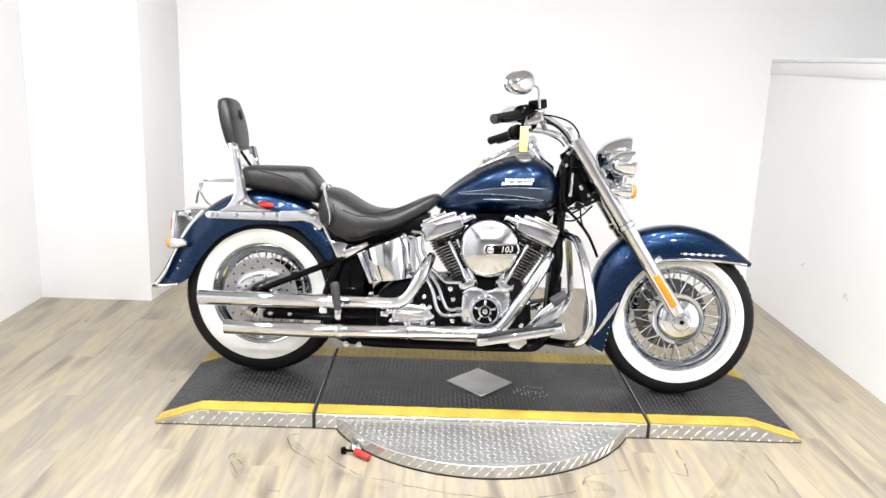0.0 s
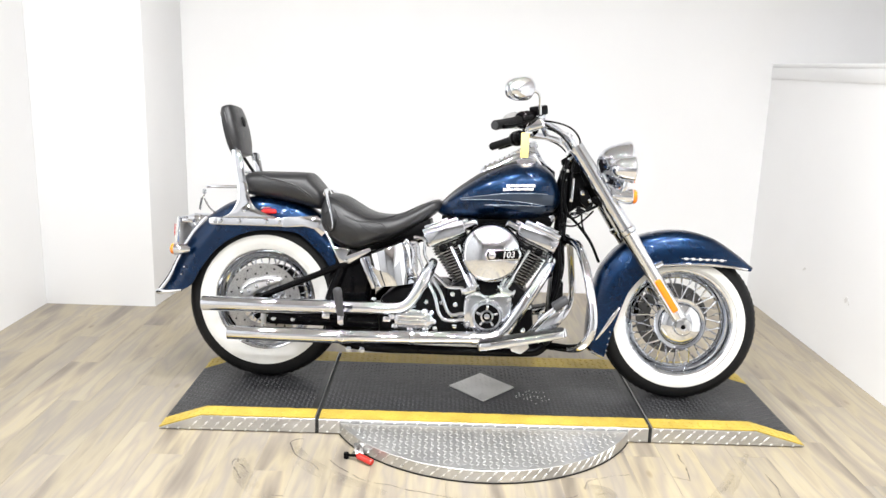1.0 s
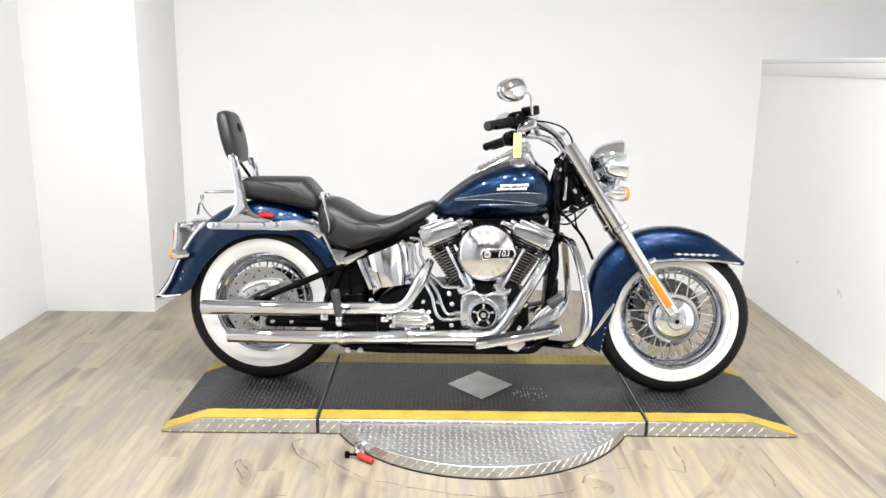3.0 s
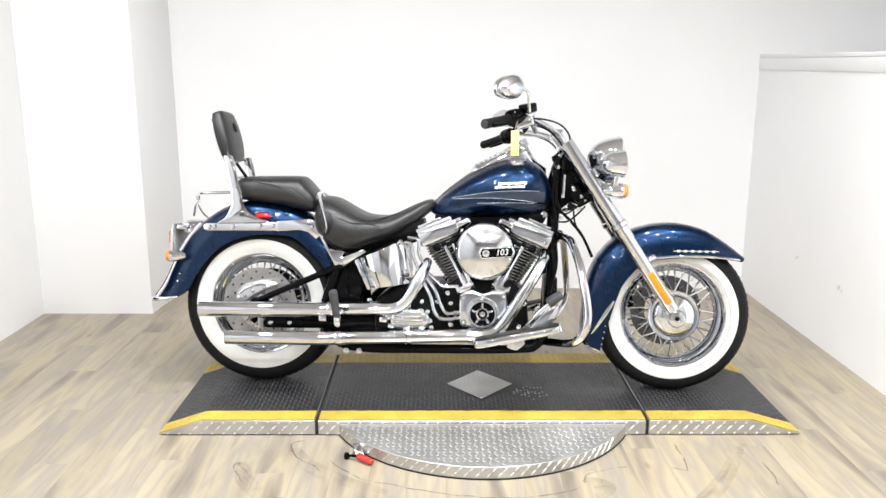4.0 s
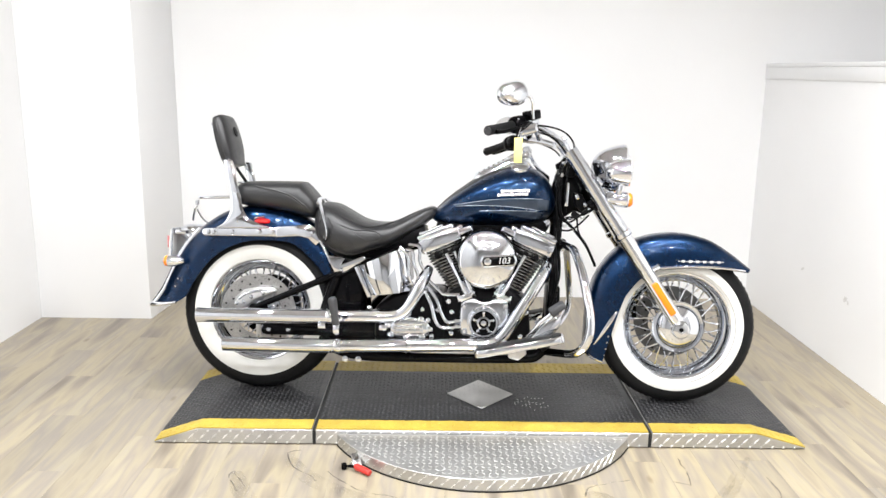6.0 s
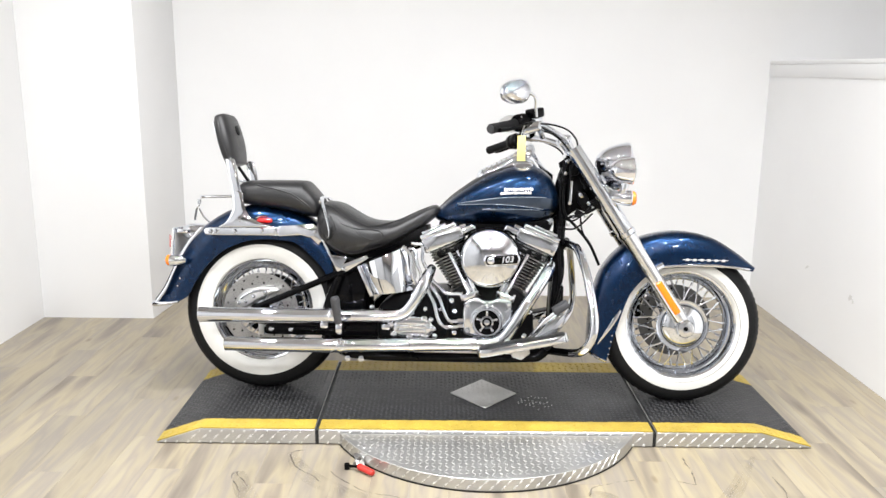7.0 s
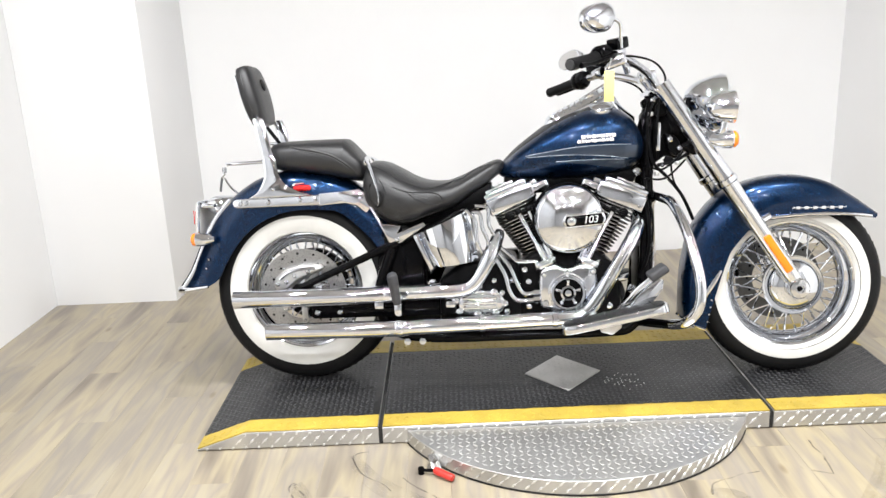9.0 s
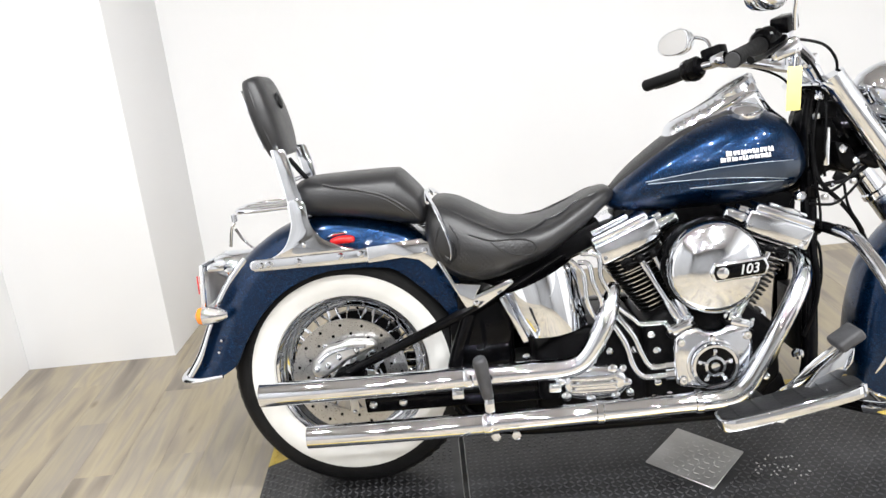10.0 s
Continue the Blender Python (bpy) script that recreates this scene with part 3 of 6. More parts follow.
# lever with a red grip at the turntable's edge
t = thing("turntable_lever", "small steel lever with a red vinyl grip", "lever", Matrix.Translation((-0.43, -0.19, 0)))
part("grip", tube([(-0.008, -0.002, 0.017), (-0.004, -0.005, 0.017), (0.036, -0.034, 0.013), (0.040, -0.037, 0.0125)], [0.009, 0.0115, 0.0108, 0.008], 14, 4), REDGRIP, t, "red vinyl grip")
part("arm", grow(rod((-0.05, 0.012, 0.012), (-0.01, 0.0, 0.017), 0.005), rod((-0.05, 0.012, 0.002), (-0.05, 0.012, 0.02), 0.009)), SOOT, t)
part("bracket", grow(box((-0.012, 0.04, 0.02), (0.03, 0.05, 0.006), 0.001, Euler((0.5, 0.2, 0.4)).to_matrix().to_4x4()), rod((-0.03, 0.045, 0.001), (-0.005, 0.035, 0.035), 0.006)), STEELDISC, t)

# ---- the motorcycle: x forward, y to its left, z up, from the rear contact point ----
bike = thing("motorcycle", "dark blue cruiser motorcycle with chrome trim and whitewall tyres", "motorcycle", pose(-0.885, 0.395, 0.063, -8.5, 0, -3.8))
REAR, FORE = V(0.017, 0, 0.312), V(1.626, 0, 0.299)


def wheel(name, hub, radius, white, half, label, rim_r):
    """Laced wheel: chrome rim, tyre with whitewalls, hub and spokes."""
    half_prof = [(rim_r + 0.007, 0.047), (rim_r + 0.004, 0.050), (rim_r - 0.002, 0.047), (rim_r - 0.006, 0.038), (rim_r - 0.014, 0.030), (rim_r - 0.024, 0.024), (rim_r - 0.030, 0.016), (rim_r - 0.033, 0.006)]
    prof = [(r, -y) for r, y in half_prof] + [(r, y) for r, y in half_prof[::-1]] + [(rim_r + 0.002, 0.030), (rim_r - 0.018, 0.008), (rim_r - 0.018, -0.008), (rim_r + 0.002, -0.030), (rim_r + 0.007, -0.047)]
    w = part(name, lathe(prof, hub, seg=64), CHROME, bike, label)
    r0, rw, h = rim_r + 0.003, white, half
    side = [(r0, 0.72 * h), (r0 + 0.008, 0.82 * h), (rw - 0.025, 0.99 * h), (rw, 0.985 * h), (rw + 0.004, 0.99 * h), (rw + 0.02, 0.95 * h), (radius - 0.019, 0.84 * h), (radius - 0.008, 0.62 * h), (radius - 0.002, 0.3 * h), (radius, 0.0)]
    full = [(r, -y) for r, y in side] + [(r, y) for r, y in side[::-1][1:]] + [(r0, -0.72 * h)]
    ty = lathe(full, hub, seg=96)
    part("tyre", ty, RUBBER, w, "black rubber tyre with a road tread")
    tr = bmesh.new()
    for k in range(72):
        for s in (-1, 1):
            rot = Matrix.Translation(hub) @ Matrix.Rotation(2 * math.pi * (k + 0.25 * s) / 72, 4, "Y") @ Matrix.Translation((0, s * 0.64 * h, radius - 0.0128)) @ Matrix.Rotation(-s * 0.62, 4, "X") @ Matrix.Rotation(s * 0.5, 4, "Z")
            vs = [tr.verts.new(rot @ V(x * 0.0085, y * 0.0185, z)) for z in (-0.004, 0.0002) for x, y in ((-1, -1), (1, -1), (1, 1), (-1, 1))]
            for q in ((4, 5, 6, 7), (0, 1, 5, 4), (1, 2, 6, 5), (2, 3, 7, 6), (3, 0, 4, 7)):
                tr.faces.new([vs[i] for i in q])
    tagged(part("tyre_tread", tr, RUBBER, w, smooth=0), "small rubber tread blocks", kind="stuff")
    for s in (-1, 1):
        ring = [(rim_r + 0.004, s * 0.0475), (r0 + 0.006, s * 0.87 * h), (r0 + 0.02, s * 0.95 * h), (rw - 0.03, s * 1.02 * h), (rw - 0.006, s * 1.02 * h), (rw, s * 0.99 * h), (rw - 0.006, s * 0.93 * h), (r0 + 0.02, s * 0.85 * h), (rim_r + 0.004, s * 0.66 * h), (rim_r + 0.004, s * 0.0475)]
        part("whitewall", lathe(ring, hub, seg=72), WHITEWALL, w, "broad white sidewall band")
    part("hub", lathe([(0.0, -0.06), (0.03, -0.06), (0.058, -0.052), (0.06, -0.046), (0.035, -0.04), (0.03, 0.0), (0.035, 0.04), (0.06, 0.046), (0.058, 0.052), (0.03, 0.06), (0.0, 0.06)], hub, seg=36), CHROME, w)
    for s in (-1, 1):
        sp = finish(grow(rod((0.055, s * 0.048, 0), (0.139, s * 0.012, 0.080), 0.0027, 7), rod((0.128, s * 0.016, 0.071), (0.140, s * 0.0115, 0.0807), 0.0042, 7)), "spoke", CHROME)
        sm = finish(grow(rod((0.055, s * 0.050, 0), (0.139, s * 0.012, -0.080), 0.0027, 7), rod((0.128, s * 0.016, -0.071), (0.140, s * 0.0115, -0.0807), 0.0042, 7)), "spoke", CHROME)
        for k in range(10):
            for j, me in enumerate((sp, sm)):
                a = 2 * math.pi * (k + (0.5 if s > 0 else 0.0) + 0.12 * j) / 10
                placed(me, "spoke", w, Matrix.Translation(hub) @ Matrix.Rotation(a, 4, "Y") @ Matrix.Diagonal((rim_r / 0.1925, 1, rim_r / 0.1925, 1)))
    return w


def disc(parent, hub, y, r, r_in, steel=STEELDISC):
    """Drilled brake disc with its carrier."""
    bm = lathe([(r_in, y - 0.0025), (r, y - 0.0025), (r, y + 0.0025), (r_in, y + 0.0025), (r_in, y - 0.0025)], hub, seg=64)
    holes = bmesh.new()
    for k in range(30):
        a = 2 * math.pi * k / 30
        rr = r_in + (r - r_in) * (0.3 if k % 2 else 0.72)
        add(holes, lathe([(0, y - 0.0032), (0.0042, y - 0.0032), (0.0042, y - 0.002)], (hub.x + rr * math.cos(a), 0, hub.z + rr * math.sin(a)), seg=8))
    d = bmesh.new()
    add(d, bm, 0), add(d, holes, 1)
    part("brake_disc", d, [steel, SOOT], parent, "drilled steel brake disc")


rw = wheel("rear_wheel", REAR, 0.312, 0.256, 0.068, "chrome laced rear wheel with a whitewall tyre", 0.1925)
disc(rw, REAR, -0.078, 0.146, 0.092)
arms = lathe([(0.0, -0.086), (0.034, -0.085), (0.038, -0.080), (0.038, -0.074), (0.0, -0.07)], REAR, seg=28)
for k in range(5):
    add(arms, moved(box((0.066, -0.0785, 0), (0.066, 0.006, 0.020), 0.002), Matrix.Translation(V(REAR.x, 0, REAR.z)) @ Matrix.Rotation(2 * math.pi * k / 5 + 0.3, 4, "Y")))
part("disc_carrier", arms, SATIN, rw, "five-armed disc carrier")
for k in range(5):
    a = 2 * math.pi * k / 5 + 0.3
    part("disc_bolt", ball((REAR.x + 0.097 * math.cos(a), -0.083, REAR.z - 0.097 * math.sin(a)), 0.0065), CHROME, rw)
part("belt_pulley", lathe([(0.03, 0.078), (0.118, 0.078), (0.126, 0.082), (0.126, 0.106), (0.118, 0.110), (0.03, 0.110), (0.03, 0.078)], REAR, seg=48), SOOT, rw, "black belt pulley")
fw = wheel("front_wheel", FORE, 0.299, 0.248, 0.064, "chrome laced front wheel with a whitewall tyre", 0.2015)
disc(fw, FORE, 0.078, 0.14, 0.085, DARKSTEEL)
part("hub_cap", lathe([(0.0, -0.100), (0.03, -0.101), (0.055, -0.097), (0.072, -0.089), (0.080, -0.080), (0.081, -0.070), (0.085, -0.070), (0.086, -0.082), (0.093, -0.083), (0.097, -0.076), (0.09, -0.06), (0.0, -0.06)], FORE, seg=48), CHROME, fw, "domed chrome hub cover")

# rear mudguard and its fittings
CR = [(-0.414, 0.330), (-0.380, 0.386), (-0.346, 0.462), (-0.275, 0.581), (-0.175, 0.668), (-0.08, 0.711), (0.03, 0.723), (0.14, 0.699), (0.23, 0.65), (0.31, 0.565), (0.335, 0.47)]
ER = [(-0.305, 0.338), (-0.262, 0.366), (-0.230, 0.424), (-0.178, 0.495), (-0.119, 0.545), (-0.05, 0.576), (0.017, 0.589), (0.11, 0.588), (0.167, 0.573), (0.25, 0.498), (0.292, 0.44)]
rf = part("rear_fender", fender(CR, ER, 0.105), BLUE, bike, "dark blue metallic rear mudguard")
tail = [(-0.392, 0.334), (-0.356, 0.386), (-0.324, 0.455), (-0.297, 0.515), (-0.260, 0.574), (-0.217, 0.625)]
for s in (-1, 1):
    part("trim_strip", tube([V(x, s * (0.083 - 0.012 * k / 5), z + 0.002) for k, (x, z) in enumerate(tail)], [0.0135, 0.0135, 0.013, 0.0125, 0.011, 0.008], 12, 5, 0.45), CHROME, rf, "broad chrome edge strip")
    part("tail_lip", tube([(-0.424, s * 0.0, 0.326), (-0.418, s * 0.05, 0.327), (-0.400, s * 0.09, 0.328), (-0.355, s * 0.106, 0.332), (-0.300, s * 0.108, 0.340)], [0.009, 0.009, 0.010, 0.007, 0.005], 10, 4), CHROME, rf, "flared chrome tail lip")
    for bx, bz in ((-0.292, 0.432), (-0.302, 0.402)):
        part("bolt", ball((bx, s * 0.107, bz), 0.004), CHROME, rf)
    st = part("fender_strut", prism([(-0.195, 0.617), (-0.190, 0.607), (-0.180, 0.602), (-0.065, 0.604), (0.097, 0.606), (0.185, 0.613), (0.220, 0.604), (0.252, 0.575), (0.262, 0.59), (0.256, 0.622), (0.244, 0.640), (0.229, 0.651), (0.101, 0.640), (-0.055, 0.635), (-0.178, 0.631), (-0.190, 0.627)], s * 0.112, s * 0.124, 0.004, 3), CHROME, bike, "polished chrome mudguard strut")
    part("front_overlay", prism([(0.098, 0.604), (0.185, 0.611), (0.222, 0.602), (0.250, 0.577), (0.264, 0.590), (0.259, 0.624), (0.246, 0.643), (0.229, 0.654), (0.098, 0.643)], s * 0.1235, s * 0.129, 0.002, 2), CHROME, st, "overlapping polished strut end")
    part("slot", prism([(-0.178, 0.617), (-0.174, 0.612), (-0.136, 0.614), (-0.132, 0.619), (-0.136, 0.624), (-0.174, 0.622)], s * 0.1235, s * 0.1252, 0.0006, 1), SATIN, st, "long adjusting slot")
    for bx, bz in ((-0.165, 0.618), (-0.146, 0.619), (-0.072, 0.620), (0.033, 0.625), (0.083, 0.626), (0.236, 0.624)):
        part("bolt", lathe([(0, 0.0085), (0.006, 0.0075), (0.0085, 0.004), (0.0085, 0)], (bx, s * 0.1235, bz), seg=12, m=Matrix.Diagonal((1, s, 1, 1))), CHROME, st)
    sp = part("sissy_bar_plate", prism([(-0.135, 0.634), (-0.105, 0.652), (-0.086, 0.682), (-0.076, 0.718), (-0.079, 0.765), (-0.040, 0.766), (-0.031, 0.714), (-0.008, 0.676), (0.036, 0.652), (0.062, 0.640)], s * 0.129, s * 0.136, 0.002, 2, 4), CHROME, bike, "polished chrome side plate")
    part("bolt", ball((-0.050, s * 0.136, 0.662), 0.006), CHROME, sp)
    part("side_marker", body([(0.008, 0.664, 0.656, 0.004), (0.018, 0.670, 0.653, 0.010), (0.040, 0.673, 0.653, 0.012), (0.062, 0.671, 0.654, 0.010), (0.068, 0.666, 0.658, 0.004)], 14), REDLENS, rf, "red side marker lens").location.y = s * 0.106
    part("marker_bezel", tube([(0.0, s * 0.100, 0.667), (0.015, s * 0.104, 0.676), (0.045, s * 0.103, 0.679)], [0.002, 0.004, 0.002], 8, 4), CHROME, rf)
sb = part("sissy_bar", tube([(-0.092, -0.120, 0.862), (-0.098, -0.108, 0.884), (-0.105, -0.078, 0.905), (-0.113, -0.05, 0.93), (-0.118, 0.0, 0.945), (-0.113, 0.05, 0.93), (-0.105, 0.078, 0.905), (-0.098, 0.108, 0.884), (-0.092, 0.120, 0.862)], 0.0065, 12, 6), CHROME, bike, "chrome passenger backrest hoop")
for s in (-1, 1):
    part("upright", prism([(-0.078, 0.742), (-0.036, 0.742), (-0.053, 0.80), (-0.063, 0.855), (-0.073, 0.888), (-0.078, 0.893), (-0.106, 0.893), (-0.108, 0.886), (-0.098, 0.85), (-0.088, 0.80)], s * 0.119, s * 0.1285, 0.003), CHROME, sb, "flat polished upright")
part("cross_tube", rod((-0.083, -0.118, 0.81), (-0.083, 0.118, 0.81), 0.006), CHROME, sb)
part("stay", rod((-0.085, -0.04, 0.865), (-0.03, -0.04, 0.79), 0.006), SOOT, sb)
pad_c, tilt = V(-0.124, 0, 0.970), Matrix.Rotation(radians(-16), 4, "Y")
bk = body([(-0.1, 0.012, -0.026, 0.06), (-0.092, 0.018, -0.031, 0.085), (-0.05, 0.026, -0.036, 0.10), (0.0, 0.030, -0.037, 0.104), (0.05, 0.029, -0.034, 0.10), (0.09, 0.024, -0.028, 0.085), (0.1, 0.014, -0.02, 0.06)], 28, 3.2)
moved(bk, Matrix.Translation(pad_c) @ tilt @ Matrix.Rotation(radians(-90), 4, "Y") @ Matrix.Diagonal((1, 1, -1, 1)))
pad = part("backrest", bk, LEATHER, bike, "black padded passenger backrest")
part("piping", moved(tube([V(math.copysign(abs(math.cos(a)) ** 0.5, math.cos(a)) * 0.098, math.copysign(abs(math.sin(a)) ** 0.5, math.sin(a)) * 0.101, -0.006) for a in [2 * math.pi * k / 32 for k in range(33)]], 0.003, 6, 1), Matrix.Translation(pad_c) @ tilt @ Matrix.Rotation(radians(-90), 4, "Y") @ Matrix.Diagonal((1, 1, -1, 1))), LEATHER, pad)
part("button", moved(lathe([(0.020, 0.030), (0.019, 0.034), (0.010, 0.0365), (0.0, 0.037)], (0, 0, 0.03), "X", 20), Matrix.Translation(pad_c) @ tilt), RUBBER, pad, "round centre button")
part("backing_plate", moved(box((0, 0, 0), (0.008, 0.12, 0.15), 0.003), Matrix.Translation(pad_c + V(-0.034, 0, -0.005)) @ tilt), CHROME, pad)
rk = part("luggage_rack", tube([(-0.07, -0.1, 0.753), (-0.19, -0.095, 0.748), (-0.225, -0.06, 0.747), (-0.23, 0.0, 0.747), (-0.225, 0.06, 0.747), (-0.19, 0.095, 0.748), (-0.07, 0.1, 0.753)], 0.006, 10, 5), CHROME, bike, "chrome luggage rack")
for s in (-0.04, 0.04):
    part("rail", rod((-0.226, s, 0.747), (-0.08, s, 0.752), 0.005), CHROME, rk)

# tail lamp, number plate holder and rear indicators
tl = part("tail_lamp", body([(-0.317, 0.622, 0.60, 0.02), (-0.307, 0.632, 0.585, 0.045), (-0.282, 0.64, 0.57, 0.055), (-0.247, 0.64, 0.56, 0.055), (-0.207, 0.64, 0.585, 0.04)], 20), CHROME, bike, "chrome tail lamp housing")
part("lens", lathe([(0, -0.328), (0.010, -0.327), (0.016, -0.322), (0.018, -0.312), (0.017, -0.302), (0, -0.302)], (0, 0, 0.608), "X", 24), REDLENS, tl, "red lens")
part("antenna_stub", grow(tube([(-0.262, -0.03, 0.655), (-0.254, -0.03, 0.70), (-0.244, -0.03, 0.715)], 0.004, 8, 4), lathe([(0, 0), (0.008, 0.004), (0.008, 0.02), (0, 0.024)], (-0.244, -0.03, 0.715), "Z", 12), tube([(-0.244, -0.03, 0.70), (-0.227, -0.03, 0.67), (-0.197, -0.04, 0.645)], 0.0035, 8, 4)), CHROME, tl)
pl = part("plate_holder", prism([(-0.336, 0.515), (-0.328, 0.622), (-0.320, 0.625), (-0.326, 0.515)], -0.095, 0.095, 0.002), PLATE, bike, "pale number plate holder")
part("plate_frame", tube([(-0.324, -0.097, 0.515), (-0.318, -0.097, 0.624), (-0.318, 0.097, 0.624), (-0.324, 0.097, 0.515)], 0.004, 8, 1), CHROME, pl, "chrome plate frame")
for s in (-1, 1):
    part("edge_lens", box((-0.3355, s * 0.0955, 0.575), (0.003, 0.003, 0.046), 0.001), REDLENS, pl, "red edge lens")
part("plate_light", box((-0.297, 0, 0.612), (0.06, 0.18, 0.016), 0.006), CHROME, pl)
part("plate_reflector", box((-0.332, 0.0, 0.585), (0.008, 0.17, 0.02), 0.002), REDLENS, pl, "red reflector strip")
for s in (-1, 1):
    sg = part("rear_indicator", lathe([(0, 0.038), (0.008, 0.037), (0.016, 0.022), (0.022, -0.005), (0.023, -0.024), (0.02, -0.026)], (-0.297, s * 0.125, 0.503), "X", 24), CHROME, bike, "chrome bullet indicator")
    part("lens", lathe([(0.0, -0.043), (0.012, -0.042), (0.02, -0.036), (0.022, -0.025), (0, -0.025)], (-0.297, s * 0.125, 0.503), "X", 24), AMBER, sg, "amber lens")
    part("stalk", rod((-0.287, s * 0.06, 0.503), (-0.287, s * 0.115, 0.503), 0.009), CHROME, sg)
part("indicator_bar", rod((-0.327, -0.07, 0.503), (-0.327, 0.07, 0.503), 0.008), CHROME, bike)

# seats
SADDLE = [(0.240, 0.690, 0.632, 0.10), (0.248, 0.720, 0.592, 0.135), (0.270, 0.741, 0.560, 0.155), (0.315, 0.735, 0.533, 0.168), (0.36, 0.712, 0.524, 0.172), (0.41, 0.684, 0.534, 0.170), (0.46, 0.670, 0.552, 0.162), (0.53, 0.671, 0.576, 0.142), (0.60, 0.700, 0.62, 0.112), (0.65, 0.725, 0.657, 0.088), (0.688, 0.733, 0.688, 0.066), (0.708, 0.715, 0.70, 0.04)]


def saddle_side(x, z):
    """Half width of the saddle at a point of its side."""
    top, low, w = (float(np.interp(x, [t[0] for t in SADDLE], [t[i] for t in SADDLE])) for i in (1, 2, 3))
    e = min(0.985, abs((z - (top + low) / 2) / ((top - low) / 2)))
    return w * (1 - e ** 2.6) ** (1 / 2.6)


def saddle_skin(upper, lower, s, lift=0.0025):
    """A thin panel that hugs the saddle's side between two lines."""
    pw = 2.6
    bm = bmesh.new()
    a, b = spline([V(x, 0, z) for x, z in upper], 6), spline([V(x, 0, z) for x, z in lower], 6)
    rows = []
    for p, q in zip(a, b):
        row = []
        for k in range(7):
            r = p + (q - p) * (k / 6)
            top, low, w = (float(np.interp(r.x, [t[0] for t in SADDLE], [t[i] for t in SADDLE])) for i in (1, 2, 3))
            e = min(0.995, abs((r.z - (top + low) / 2) / ((top - low) / 2)))
            row.append(bm.verts.new(V(r.x, s * (w * (1 - e ** pw) ** (1 / pw) + lift), r.z)))
        rows.append(row)
    for c, d in zip(rows, rows[1:]):
        for k in range(6):
            bm.faces.new((c[k], c[k + 1], d[k + 1], d[k]))
    bmesh.ops.recalc_face_normals(bm, faces=bm.faces)
    return bm


saddle = part("saddle", body(SADDLE, 32, 2.6), LEATHER, bike, "black vinyl rider saddle")
for s in (-1, 1):
    for pts, r in (([(0.268, 0.726), (0.312, 0.711), (0.366, 0.681), (0.436, 0.652), (0.492, 0.656), (0.56, 0.678), (0.617, 0.706), (0.66, 0.722)], 0.0036), ([(0.345, 0.660), (0.395, 0.642), (0.44, 0.640), (0.472, 0.637), (0.494, 0.628), (0.501, 0.614), (0.485, 0.600), (0.45, 0.604), (0.42, 0.616), (0.395, 0.640)], 0.0020), ([(0.302, 0.685), (0.318, 0.655), (0.318, 0.625), (0.300, 0.604), (0.285, 0.612)], 0.0022), ([(0.278, 0.683), (0.266, 0.648), (0.272, 0.612), (0.295, 0.580), (0.335, 0.558), (0.387, 0.545), (0.44, 0.561), (0.50, 0.580)], 0.0024)):
        line = spline([V(x, z, 0) for x, z in pts], 5)
        part("seam", tube([V(p.x, s * (saddle_side(p.x, p.y) + 0.0006), p.y) for p in line], r, 7, 1), LEATHER, saddle)
    part("inset_panel", saddle_skin([(0.300, 0.600), (0.325, 0.622), (0.355, 0.622), (0.385, 0.606), (0.400, 0.590)], [(0.302, 0.585), (0.322, 0.568), (0.350, 0.556), (0.380, 0.553), (0.402, 0.560)], s), WEAVE, saddle, "woven vinyl side panel")
    part("inset_panel", saddle_skin([(0.402, 0.635), (0.440, 0.637), (0.472, 0.634), (0.496, 0.618)], [(0.408, 0.627), (0.440, 0.610), (0.472, 0.602), (0.496, 0.610)], s, 0.0015), WEAVE, saddle, "woven vinyl side inset")
    part("strap", tube([(0.250, s * 0.05, 0.748), (0.256, s * 0.10, 0.744), (0.272, s * 0.142, 0.722), (0.290, s * 0.167, 0.682), (0.302, s * 0.173, 0.640), (0.302, s * 0.173, 0.614), (0.296, s * 0.168, 0.602)], [0.009, 0.011, 0.011, 0.0105, 0.010, 0.008, 0.004], 10, 5, 0.32), CHROME, saddle, "polished chrome grab strap end")
    part("strap_pocket", tube([(0.302, s * 0.1705, 0.646), (0.308, s * 0.170, 0.628), (0.304, s * 0.170, 0.609), (0.290, s * 0.168, 0.597)], 0.006, 10, 5, 0.5), RUBBER, saddle, "dark strap pocket edge")
pil = part("pillion_seat", body([(-0.078, 0.785, 0.755, 0.06), (-0.070, 0.803, 0.727, 0.09), (-0.05, 0.812, 0.720, 0.106), (-0.02, 0.816, 0.715, 0.114), (0.06, 0.818, 0.706, 0.122), (0.13, 0.819, 0.694, 0.124), (0.172, 0.818, 0.684, 0.122), (0.184, 0.814, 0.681, 0.121), (0.205, 0.793, 0.677, 0.117), (0.234, 0.757, 0.676, 0.108), (0.247, 0.722, 0.690, 0.085)], 28, 2.8), LEATHER, bike, "black vinyl passenger seat")
for s in (-1, 1):
    part("seam", tube([(0.005, s * 0.106, 0.799), (0.04, s * 0.1155, 0.790), (0.09, s * 0.1215, 0.781), (0.15, s * 0.1225, 0.762), (0.20, s * 0.1165, 0.728), (0.225, s * 0.105, 0.70)], 0.0034, 8, 5), LEATHER, pil)
    part("stitch_line", tube([(0.01, s * 0.108, 0.793), (0.04, s * 0.117, 0.783), (0.09, s * 0.1225, 0.774), (0.15, s * 0.1235, 0.755), (0.195, s * 0.118, 0.722)], 0.0016, 6, 5), GREYRUBBER, pil, "grey stitching")
